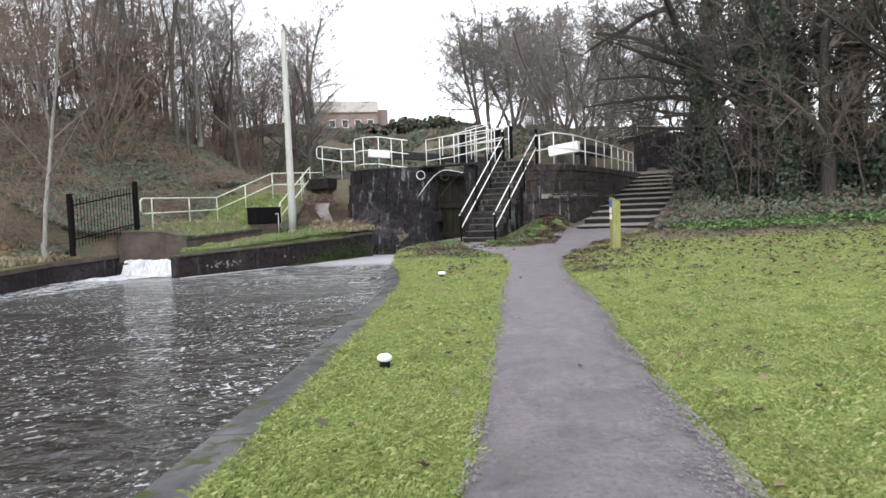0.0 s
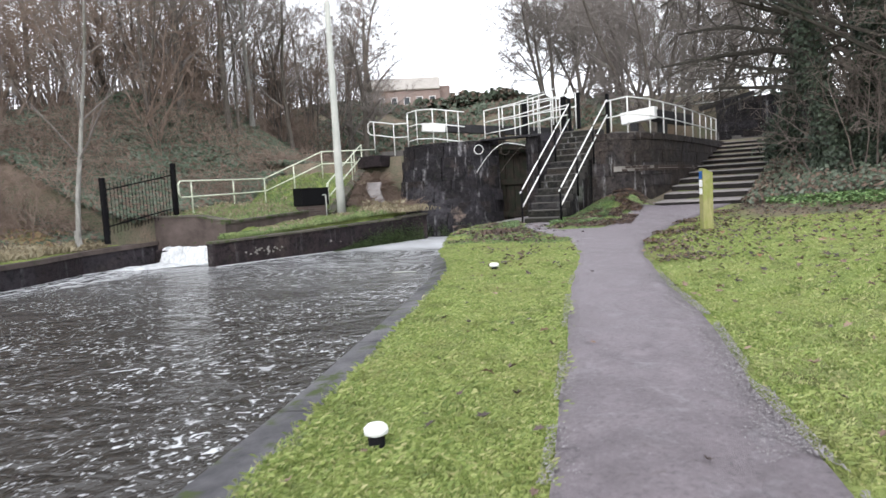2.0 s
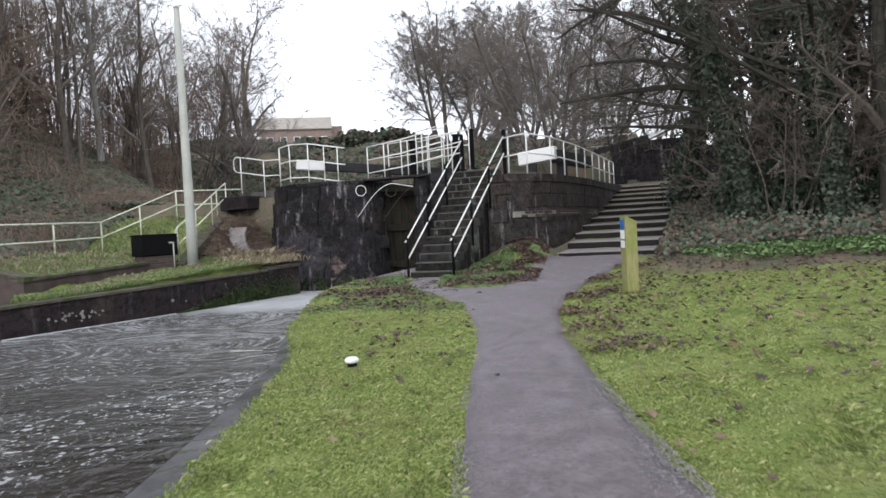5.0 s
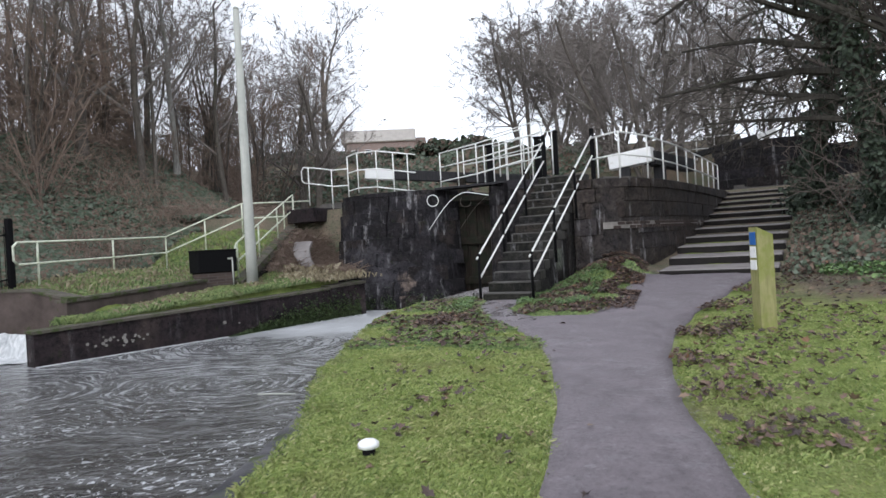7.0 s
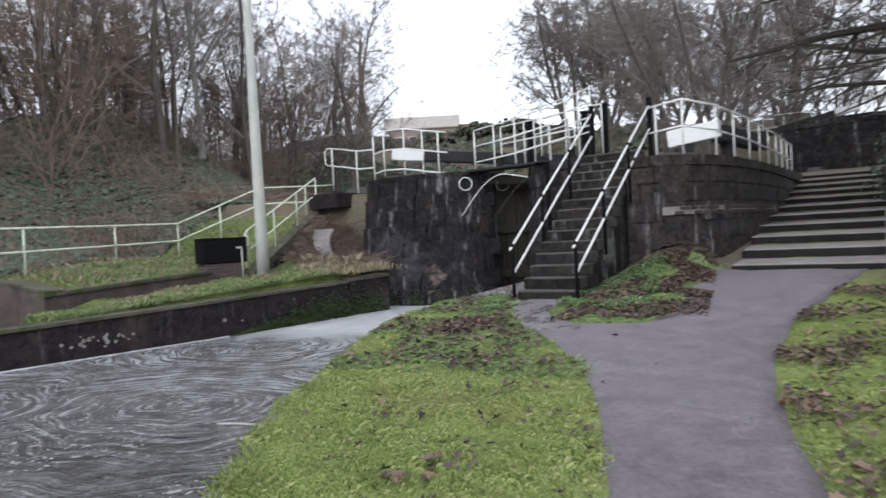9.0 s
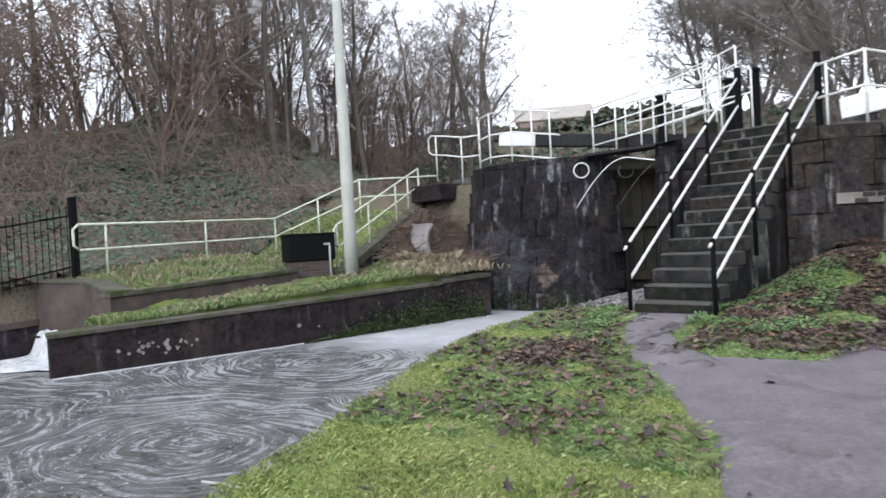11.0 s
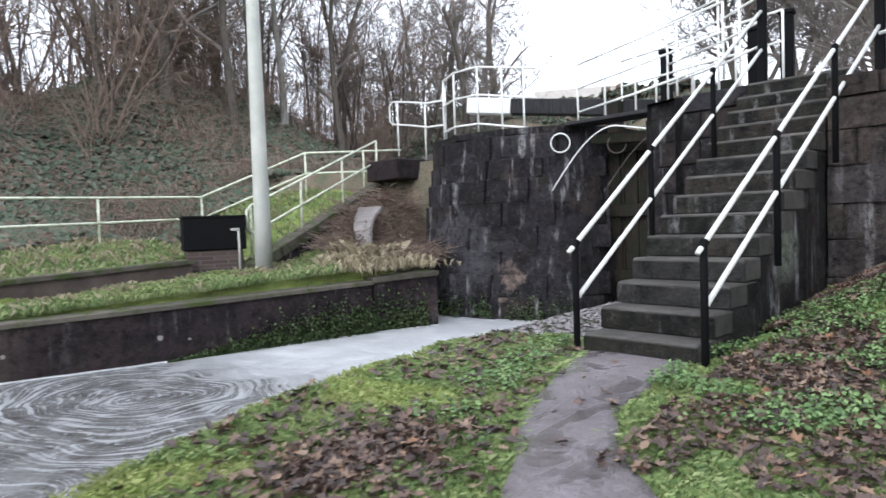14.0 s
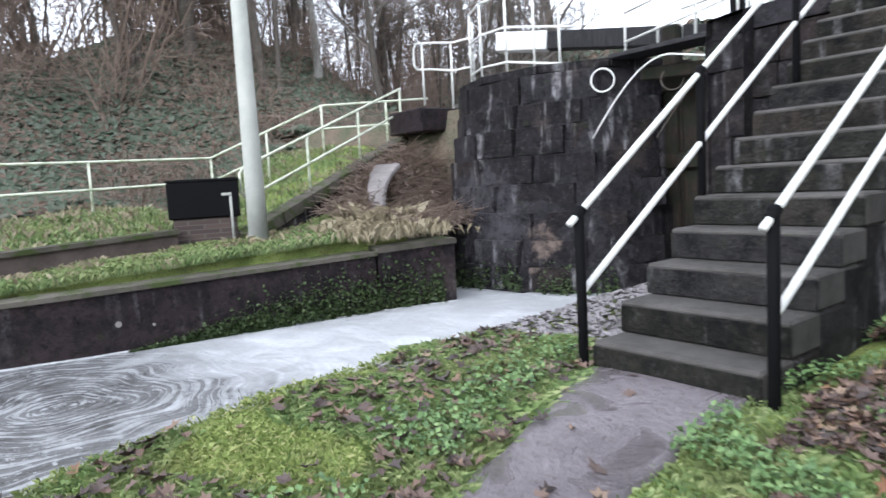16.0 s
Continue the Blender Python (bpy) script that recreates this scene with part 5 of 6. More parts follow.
def tree_kind(seed, height, r, counts, spread, lean=0.06, curl=0.13, up=0.04, thin=0.008, stems=1, ivy=0):
    rnd = random.Random(seed)
    mb = (MB(), MB())
    for k in range(stems):
        d = Vector((rnd.uniform(-1, 1) * lean * (1 + 2 * (stems > 1)), rnd.uniform(-1, 1) * lean * (1 + 2 * (stems > 1)), 1)).normalized()
        base = Vector((rnd.uniform(-0.25, 0.25), rnd.uniform(-0.25, 0.25), -0.3)) if stems > 1 else Vector((0, 0, -0.3))
        mb[0].tube([base, base + d * 0.25, base + d * 0.9], [r * 1.5, r * 1.2, r], 9, False)
        grow(rnd, mb, base + d * 0.6, d, height * rnd.uniform(0.8, 1.0), r * rnd.uniform(0.8, 1.0), 0, counts, spread, curl, up, thin)
    leaves = None
    if ivy:
        leaves = MB()
        pl = []
        for i in range(ivy):
            v = rnd.choice(mb[0].v) if rnd.random() < 0.72 else mb[1].v[int(len(mb[1].v) * rnd.random())]
            if Vector((v[0], v[1], 0)).length > 1.5:
                continue
            if v[2] > height * 0.85:
                continue
            a = rnd.uniform(0, 6.28)
            o = Vector((math.cos(a), math.sin(a), 0))
            pl.append((Vector(v) + o * abs(rnd.gauss(0, 0.3)) + Vector((0, 0, rnd.uniform(-1.2, 1.2))), o))
        leaf_quads(leaves, rnd, pl, 0.15, 0.6)
    return mb[0], mb[1], leaves


def leaning_tree(seed, height, r, lean, limbs, ivy):
    """A heavy ivied trunk that leans one way and throws long low limbs out on that side."""
    rnd = random.Random(seed)
    mb = (MB(), MB())
    lean = Vector(lean)
    spine = [lean * (height * t ** 1.25) + Vector((rnd.uniform(-0.08, 0.08), rnd.uniform(-0.08, 0.08), height * t - 0.4)) for t in (0, 0.05, 0.16, 0.32, 0.5, 0.7, 1.0)]
    mb[0].tube(spine, [r * 1.5, r * 1.1, r, r * 0.9, r * 0.75, r * 0.5, r * 0.2], 10, False)

    def at(t):
        f = t * (len(spine) - 1)
        i = min(int(f), len(spine) - 2)
        return spine[i].lerp(spine[i + 1], f - i)

    for k in range(limbs):
        t = 0.5 + 0.48 * (k + rnd.random() * 0.6) / limbs
        spin = rnd.gauss(0, 0.55) if k % 3 else rnd.uniform(0, 6.28)
        d = lean.normalized()
        d.rotate(Matrix.Rotation(spin, 3, "Z"))
        d = (d + Vector((0, 0, rnd.uniform(-0.02, 0.45)))).normalized()
        grow(rnd, mb, at(t), d, height * rnd.uniform(0.42, 0.66) * (1.25 - 0.5 * t), r * rnd.uniform(0.26, 0.42), 1, (0, 9, 6, 5), 0.7, 0.24, 0.01, 0.007)
    leaves = MB()
    pl = []
    for i in range(ivy):
        t = rnd.random() ** 1.1
        a = rnd.uniform(0, 6.28)
        o = Vector((math.cos(a), math.sin(a), 0))
        pl.append((at(t * 0.86) + o * (r * 0.8 + abs(rnd.gauss(0, 0.16))) + Vector((0, 0, rnd.uniform(-0.3, 0.3))), o))
    leaf_quads(leaves, rnd, pl, 0.12, 0.6)
    return mb[0], mb[1], leaves


def plant(name, kind_data, bark, twig, label, group, places):
    trunk, crown, leaves = kind_data
    x, y, z, turn, sc = places[0]
    ob = thing(name, label, name.replace("_", " ").split()[-1], group)
    part("trunk", trunk, bark, ob, "", True)
    part("crown", crown, twig, ob, "bare winter branches and twigs")
    if leaves:
        part("ivy", leaves, IVY, ob, "dark glossy ivy")
    first = ob
    for i, (x, y, z, turn, sc) in enumerate(places):
        m = Matrix.Translation((x, y, z)) @ Matrix.Rotation(radians(turn), 4, "Z")
        o = first if i == 0 else copy_thing(first, m)
        o.matrix_basis = m @ Matrix.Diagonal((sc, sc, sc, 1))
    return first


def spot(x, y, turn, sc, dz=0.0):
    return (x, y, max(ground_z(x, y), land_z(x, y)) + dz, turn, sc)


rnd = random.Random(11)
TALL = [tree_kind(21 + k, 13, 0.15, (12, 7, 6, 7), 0.62, lean=0.1, thin=0.009) for k in range(3)]
LIMBY = [tree_kind(41 + k, 9.5, 0.26, (13, 9, 7, 7), 0.9, lean=0.1, curl=0.17, thin=0.008) for k in range(2)]
FAN = [tree_kind(51 + k, 8.0, 0.12, (12, 7, 7, 6), 0.66, lean=0.2, curl=0.1, up=0.03, thin=0.009, stems=6) for k in range(2)]
POLES = [tree_kind(61 + k, 11, 0.08, (8, 6, 5, 5), 0.5, lean=0.12, thin=0.008, stems=3) for k in range(2)]
IVIED = tree_kind(81, 11, 0.27, (12, 7, 6, 6), 0.85, lean=0.06, curl=0.16, thin=0.008, ivy=17000)
BIRCH = tree_kind(91, 8.5, 0.085, (9, 6, 5, 4), 0.5, thin=0.005)
BUSH = [tree_kind(101 + k, 2.9, 0.022, (6, 5, 3), 0.75, lean=0.22, curl=0.2, thin=0.007, stems=8) for k in range(3)]

# wooded hillside on the far bank
for k, kd in enumerate(TALL):
    pl = []
    for i in range(9):
        y = rnd.uniform(23, 54) if i < 6 else rnd.uniform(8, 26)
        x = -18.5 - abs(rnd.gauss(0, 6.5)) - (1.5 if y < 32 else 0) - (4 if y < 24 else 0) - (3.5 if y > 40 else 0)
        pl.append(spot(x, y, rnd.uniform(0, 360), rnd.uniform(0.75, 1.1)))
    plant("tree", kd, BARK, TWIG, "tall bare tree with grey-brown bark on the wooded bank", "trees of the far bank", pl)
for k, kd in enumerate(POLES):
    pl = []
    for i in range(9):
        y = rnd.uniform(14, 46)
        x = rail_x(y) - 6.5 - abs(rnd.gauss(0, 6))
        pl.append(spot(x, y, rnd.uniform(0, 360), rnd.uniform(0.7, 1.05)))
    plant("tree", kd, BARK, TWIG_RED, "slender many-stemmed bare tree on the wooded bank", "trees of the far bank", pl)
plant("tree", LIMBY[0], BARK, TWIG, "broad bare tree spreading over the bank edge", "spreading trees", [spot(-19.5, 46, 40, 1.05), spot(-22.0, 54, 160, 1.1), spot(-20.5, 31, 250, 0.95), spot(-22.5, 15.2, 100, 1.0), spot(-27, 12, 300, 1.05), spot(-31, 21.5, 20, 1.05), spot(-25.5, 17.0, 60, 1.1), spot(-33, 13.0, 190, 1.15)])
plant("birch_tree", BIRCH, BARK_PALE, TWIG, "slim pale-barked birch beside the palisade fence", "", [spot(-13.2, 18.7, 0, 1.0)])
plant("birch_tree", tree_kind(93, 12, 0.16, (10, 7, 5, 4), 0.5, lean=0.08, thin=0.008), BARK_PALE, TWIG, "pale-trunked tree leaning on the ivy bank", "", [spot(-19.8, 35.5, 70, 1.0)])
plant("tree", LIMBY[1], BARK, TWIG, "broad bare tree with a fine dense crown", "spreading trees", [spot(-18.0, 45, 90, 1.05), spot(-22.5, 41, 210, 1.0)])
# trees behind the lock
plant("tree", FAN[0], BARK, TWIG, "fan-shaped many-stemmed bare tree behind the lock", "trees behind the lock", [spot(-7.4, 56, 10, 1.35), spot(4.4, 52, 200, 1.15), spot(-3.6, 63, 80, 1.35), spot(-5.6, 57.5, 300, 1.3)])
plant("tree", FAN[1], BARK, TWIG, "dark many-stemmed bare tree behind the lock", "trees behind the lock", [spot(0.9, 44.5, 120, 1.2), spot(-1.2, 52, 20, 1.2), spot(8, 62, 240, 1.2)])
plant("tree", LIMBY[1], BARK, TWIG, "spreading bare tree behind the lock", "spreading trees", [spot(2.4, 48, 120, 1.0), spot(1.5, 66, 80, 1.1)])
# ivied trees and thicket on the near side
plant("ivy_tree", IVIED, BARK_DARK, TWIG_DARK, "dark tree wrapped in ivy beside the wide steps", "ivied trees", [spot(6.1, 33.0, 30, 0.95), spot(8.0, 27.6, 140, 0.95), spot(9.8, 29.2, 250, 1.05), spot(11.3, 25.6, 320, 1.0), spot(14.2, 24.6, 60, 1.05), spot(17.5, 22.6, 170, 1.0), spot(13.5, 30, 100, 1.1), spot(19, 28, 10, 1.1), spot(10.2, 26.9, 75, 0.9), spot(12.9, 26.2, 200, 1.0)])
plant("ivy_tree", leaning_tree(83, 8.6, 0.3, (-0.27, 0.03, 0), 8, 6000), BARK_DARK, BARK_DARK, "leaning ivied tree with long limbs over the wide steps", "ivied trees", [spot(7.15, 27.2, 0, 1.0)])
plant("ivy_tree", leaning_tree(84, 9.5, 0.26, (-0.12, -0.08, 0), 6, 5500), BARK_DARK, BARK_DARK, "ivied tree with low tangled limbs at the wood's edge", "ivied trees", [spot(8.6, 26.0, 0, 1.0), spot(11.8, 24.6, 40, 1.0)])
plant("tree", LIMBY[0], BARK_DARK, TWIG_DARK, "overhanging bare tree with low crooked limbs", "spreading trees", [spot(9.6, 25.6, 20, 0.9), spot(12.5, 25.0, 310, 0.95), spot(15.5, 24, 110, 1.0), spot(11, 31, 80, 1.1), spot(18, 25, 230, 1.0), spot(8.8, 33.5, 150, 1.0), spot(13.8, 27.5, 190, 1.05), spot(16.8, 25.4, 330, 1.05)])
plant("tree", TALL[1], BARK_DARK, TWIG_DARK, "tall bare tree deep in the thicket", "trees of the near wood", [spot(8.5, 31, 20, 0.9), spot(10.6, 27.4, 100, 0.85), spot(13.2, 28, 210, 0.85), spot(16.5, 28.5, 150, 0.9), spot(20, 24.5, 50, 0.9), spot(11, 35, 330, 0.95), spot(15, 34, 270, 0.9), spot(8.8, 36, 40, 0.9)])
plant("tree", POLES[1], BARK_DARK, TWIG_DARK, "slender many-stemmed bare tree in the near wood", "trees of the near wood", [spot(7.6, 33, 10, 1.0), spot(10, 32.5, 130, 1.1), spot(12.3, 33, 250, 1.0), spot(15, 31, 70, 1.1), spot(17.5, 29.5, 190, 1.05), spot(20.5, 27.5, 310, 1.1), spot(9.5, 38, 220, 1.15), spot(23, 30, 40, 1.2), spot(13.5, 36, 100, 1.2)])
for k, kd in enumerate(BUSH):
    pl = []
    for i in range(11):
        t = rnd.random()
        x = 6.3 + 14 * t + rnd.uniform(-0.4, 0.4)
        y = 26.6 - 5.0 * t + rnd.uniform(0, 4.5)
        pl.append(spot(x, y, rnd.uniform(0, 360), rnd.uniform(0.7, 1.25)))
    plant("bush", kd, TWIG_DARK, TWIG_DARK, "leafless dark brown thicket at the wood's edge", "thicket by the steps", pl)
    pl = []
    for i in range(8):
        y = rnd.uniform(14, 44)
        x = (rail_x(y) if y > 20 else -14.5) - rnd.uniform(5.0, 11)
        pl.append(spot(x, y, rnd.uniform(0, 360), rnd.uniform(0.6, 1.15) * (1.0 if y > 24 else 0.55)))
    for i in range(5):
        y = rnd.uniform(13, 18.6)
        pl.append(spot(-14.2 - rnd.uniform(0, 3.2), y, rnd.uniform(0, 360), rnd.uniform(0.55, 0.8)))
    plant("bush", kd, TWIG_RED, TWIG_RED, "leafless reddish-brown scrub on the bank", "scrub of the far bank", pl)
    pl = []
    for i in range(6):
        y = rnd.uniform(22, 50)
        x = (rail_x(y) if y > 20 else -15.5) - rnd.uniform(6.5, 13) - (3 if y > 42 else 0)
        pl.append(spot(x, y, rnd.uniform(0, 360), rnd.uniform(1.3, 2.1)))
    plant("bush", kd, TWIG_RED, TWIG_RED, "tall leafless reddish-brown brush between the trees", "brush of the far bank", pl)


def build_far_wood():
    """Slender stems and twigs of the wood behind the bank, too many to count."""
    r = random.Random(71)
    mb = MB()

    def spike(p, d, w):
        x = d.orthogonal().normalized() * w
        y = d.cross(x).normalized() * w
        mb.add([p + x, p - x * 0.5 + y * 0.87, p - x * 0.5 - y * 0.87, p + d], [(0, 1, 3), (1, 2, 3), (2, 0, 3)])

    for i in range(1000):
        y = r.uniform(2, 66) if i < 740 else r.uniform(4, 25)
        x = -25 - abs(r.gauss(0, 10)) - (0 if y < 40 else 2)
        z = max(ground_z(x, y), land_z(x, y)) - 0.2
        h = r.uniform(3.0, 6.5) if r.random() < 0.55 else r.uniform(6.5, 11)
        d = Vector((r.uniform(-0.14, 0.14), r.uniform(-0.14, 0.14), 1)) * h
        base = Vector((x, y, z))
        spike(base, d, r.uniform(0.03, 0.075))
        for k in range(12):
            t = r.uniform(0.1, 0.95)
            a = r.uniform(0, 6.28)
            b = Vector((math.cos(a), math.sin(a), r.uniform(0.5, 1.6))).normalized() * h * r.uniform(0.1, 0.26) * (1.15 - 0.6 * t)
            p = base + d * t
            spike(p, b, 0.016)
            for j in range(3):
                q = p + b * r.uniform(0.2, 0.9)
                c = (b.normalized() + Vector((r.uniform(-1, 1), r.uniform(-1, 1), r.uniform(-0.4, 1))) * 0.7).normalized() * r.uniform(0.4, 1.1)
                spike(q, c, 0.011)
    solid("far_wood", mb, TWIG, "grey-brown bare winter wood beyond the bank", "woodland", kind="stuff")


build_far_wood()


# ---- leaves, grass and litter ----
def scatter_leaves(name, n, place, size, material, label, flat=0.5, seed=1, lobed=False, facing=(0, 0, 1)):
    r = random.Random(seed)
    mb = MB()
    pl = []
    for i in range(n):
        p = place(r)
        if p:
            pl.append((p, Vector(facing)))
    (lobed_leaves if lobed else leaf_quads)(mb, r, pl, size, flat)
    return solid(name, mb, material, label, name.replace("_", " "), kind="stuff")


def bank_place(r):
    y = r.uniform(6, 46)
    x = (rail_x(y) - 0.9 if y > 20.3 else -13.9) - (abs(r.gauss(0, 1)) * 4.5 if r.random() < 0.5 else r.uniform(0, 15))
    if noise.noise((x * 0.45, y * 0.45, 5.0)) < -0.3:
        return None
    h = 0.4 * max(0, noise.noise((x * 0.6, y * 0.6, 8.0)) + 0.35)
    return Vector((x, y, ground_z(x, y) + h * r.random() ** 0.25))


scatter_leaves("bramble_cover", 100000, bank_place, 0.17, BRAMBLE, "dense bramble and ivy leaves over the bank", 0.55, 3, facing=(0.5, -0.35, 0.7))


def far_scrub_place(r):
    x, y = r.uniform(-34, -2), r.uniform(39, 62)
    if noise.noise((x * 0.3, y * 0.3, 91.0)) < -0.3:
        return None
    return Vector((x, y, max(ground_z(x, y), land_z(x, y)) + 0.5 * r.random() ** 2))


scatter_leaves("far_scrub", 34000, far_scrub_place, 0.34, BRAMBLE, "brown and green scrub over the rise behind the lock", 0.7, 22, facing=(0.1, -0.7, 0.6))


def bracken_place(r):
    y = r.uniform(2, 19.5)
    x = -13.6 - abs(r.gauss(0, 2.2))
    h = 1.25 * max(0, noise.noise((x * 0.5, y * 0.5, 18.0)) + 0.35) * smooth01(-13.4, -14.6, x)
    if noise.noise((x * 0.7, y * 0.7, 15.0)) < -0.25:
        return None
    return Vector((x, y, ground_z(x, y) + h * r.random() ** 0.3))


def carpet_place(r):
    y = r.uniform(14, 46)
    x = (rail_x(y) - 0.8 if y > 20.3 else -13.9) - abs(r.gauss(0, 1)) * 5.0
    return Vector((x, y, ground_z(x, y) + 0.03 + 0.15 * r.random()))


scatter_leaves("ivy_carpet", 95000, carpet_place, 0.22, BRAMBLE, "low ivy and leaf litter carpeting the bank", 0.5, 10, facing=(0.5, -0.35, 0.7))
scatter_leaves("bracken", 40000, bracken_place, 0.13, BRACKEN, "olive and rust-coloured winter bracken on the bank", 0.8, 8, facing=(0.5, -0.3, 0.6))


def thicket_place(r):
    t = r.random()
    x, y = 5.6 + 15 * t, 26.2 - 5.2 * t + abs(r.gauss(0, 1)) * 1.3 - 0.6
    return Vector((x, y, ground_z(x, y) + abs(r.gauss(0, 0.22))))


scatter_leaves("ivy_cover", 15000, thicket_place, 0.12, BRAMBLE, "low ivy and nettles under the thicket", 0.6, 4, facing=(-0.2, -0.6, 0.7))


def steps_bank_place(r):
    s, q = r.uniform(-0.8, 13), abs(r.gauss(0, 0.9))
    p = STEP_A + AX * s + RX * (STEP_W + 0.1 + 0.03 * s + q)
    return Vector((p.x, p.y, ground_z(p.x, p.y) + 0.03 + 0.2 * r.random() ** 2))


scatter_leaves("steps_bank_ivy", 7000, steps_bank_place, 0.11, BRAMBLE, "ivy and low weeds on the bank beside the wide steps", 0.7, 19, facing=(-0.6, -0.4, 0.6))
scatter_leaves("steps_bank_leaves", 3500, steps_bank_place, 0.1, DEAD_LEAF, "brown leaves lying on the bank beside the wide steps", 0.6, 20, True)


def ivy_mass_place(r):
    t = r.random()
    x, y = 6.4 + 15 * t, 27.0 - 4.6 * t + abs(r.gauss(0, 1)) * 1.6
    h = 2.4 * max(0, noise.noise((x * 0.55, y * 0.55, 25.0)) + 0.25)
    return Vector((x, y, ground_z(x, y) + h * r.random() ** 0.7))


scatter_leaves("ivy_thicket", 24000, ivy_mass_place, 0.13, IVY, "dark ivy and holly massed under the trees", 0.8, 5, facing=(-0.2, -0.6, 0.5))


def litter_place(r):
    k = r.random()
    if k < 0.58:
        x, y = r.uniform(-0.3, 1.7), r.uniform(21.6, 26.8)
        if r.random() < smooth01(25.5, 21.6, y) * 0.7 or noise.noise((x * 1.7, y * 1.7, 77.0)) < -0.12:
            return None
    elif k < 0.66:
        y = r.uniform(14.5, 21)
        x = r.gauss(eased(PATH_L, y) - 0.8, 0.4)
        if noise.noise((x * 1.5, y * 1.5, 2.0)) < r.uniform(0.0, 1.0):
            return None
    elif k < 0.7:
        x, y = r.gauss(-1.4, 0.22), r.gauss(21.1, 0.33)
        if x > eased(PATH_L, y) - 0.1:
            return None
    else:
        y = r.uniform(15, 25)
        x = eased(PATH_R, y) + abs(r.gauss(0.2, 0.7))
        if noise.noise((x * 1.2, y * 1.2, 4.0)) < r.uniform(-0.15, 0.9):
            return None
    return Vector((x, y, ground_z(x, y) + 0.035 + r.random() * 0.04))


scatter_leaves("fallen_leaves", 26000, litter_place, 0.078, DEAD_LEAF, "brown fallen leaves lying in drifts on the grass", 0.5, 6, True)


def sparse_place(r):
    y = r.uniform(3, 25)
    x = r.uniform(eased(GRASS_EDGE, y) + 0.1, 9.5)
    if eased(PATH_L, y) - 0.05 < x < eased(PATH_R, y) + 0.05 and r.random() < 0.93:
        return None
    return Vector((x, y, ground_z(x, y) + 0.045))


def edge_place(r):
    y = r.uniform(18.5, 24.6)
    a, b = eased(GRASS_EDGE, y), eased(PATH_L, y)
    x = a + (b - a) * r.random()
    if noise.noise((x * 1.1, y * 1.1, 41.0)) < -0.15:
        return None
    return Vector((x, y, ground_z(x, y)))


def wood_edge_place(r):
    k = r.random()
    if k < 0.82:
        y = r.uniform(12, 24)
        x = eased(PATH_R, y) + 0.2 + 9 * r.random()
        if r.random() > 0.6 * smooth01(11, 23, y + (x - 3) * 0.7):
            return None
    elif k < 0.998:
        p = edge_place(r)
        if p is None:
            return None
        x, y = p.x, p.y
    else:
        y = r.uniform(21.4, 24.4)
        x = eased(PATH_L, y) + (eased(ISLAND_L, y) - eased(PATH_L, y)) * r.random()
    return Vector((x, y, ground_z(x, y) + 0.045))


scatter_leaves("wood_edge_leaves", 7000, wood_edge_place, 0.095, DEAD_LEAF, "brown leaves blown over the grass by the wood", 0.45, 12, True)
scatter_leaves("scattered_leaves", 800, sparse_place, 0.075, DEAD_LEAF, "single brown leaves scattered over the grass", 0.45, 7, True)


def blades(name, n, place, height, width, material, label, seed, tuft=7):
    """Tufts of tapering blades, bent and leaning every way."""
    r = random.Random(seed)
    ps, hs = [], []
    for i in range(n):
        p = place(r)
        if p is not None:
            ps.append(p[:])
            hs.append(0.75 + 0.75 * max(0, noise.noise((p.x * 2.2, p.y * 2.2, 6.0)) + 0.15))
    g = np.random.default_rng(seed)
    base = np.repeat(np.array(ps), tuft, 0)
    k = len(base)
    wide = max(0.028, height * 0.45)
    base += np.column_stack([g.normal(0, wide, k), g.normal(0, wide, k), np.full(k, -0.012)])
    h = height * np.repeat(np.array(hs), tuft) * g.uniform(0.4, 1.25, k)
    a = g.uniform(0, 2 * np.pi, k)
    out = np.column_stack([np.cos(a), np.sin(a), np.zeros(k)]) * (h * g.uniform(0.2, 1.5 if height < 0.1 else 0.8, k))[:, None]
    side = np.column_stack([-np.sin(a), np.cos(a), np.zeros(k)]) * (width * g.uniform(0.5, 1.2, k))[:, None]
    up = np.column_stack([np.zeros(k), np.zeros(k), h])
    v = np.stack([base - side, base + side, base + out * 0.4 + up * 0.75 + side * 0.7, base + out + up * 0.85], 1).reshape(-1, 3)
    me = bpy.data.meshes.new(name)
    me.from_pydata(v.tolist(), [], np.arange(4 * k).reshape(-1, 4).tolist())
    me.materials.append(material)
    me.update()
    return tagged(new(name, me), label, "grass", kind="stuff")


def verge_place(r):
    y = 2.5 + 21.5 * r.random() ** 1.25
    a, b = eased(GRASS_EDGE, y), eased(PATH_L, y)
    x = a - 0.1 + (b - a + 0.1) * r.random()
    if y > 21.4 and x > eased(PATH_L, y) - 0.05:
        return None
    return Vector((x, y, ground_z(x, y)))


def lawn_place(r):
    y = 2.5 + 19 * r.random() ** 1.3
    b = eased(PATH_R, y) + 0.1
    x = b + 8.5 * r.random() ** 1.6
    return Vector((x, y, ground_z(x, y)))


def island_place(r):
    y = r.uniform(21.45, 26.4)
    a, b = eased(ISLAND_L, y) if y < 24.3 else 0.0, eased(ISLAND_R, y)
    x = r.uniform(a, b)
    if y > 24.3 and r.random() < 0.6:
        return None
    return Vector((x, y, ground_z(x, y)))


def quay_place(r):
    y = r.uniform(20.6, 28.2)
    x = -9.6 + (y - 19.7) * 0.32 - r.uniform(0, 2.6)
    if x < -9.9 or (y < 21.6 and x > -8.9):
        return None
    return Vector((x, y, ground_z(x, y)))


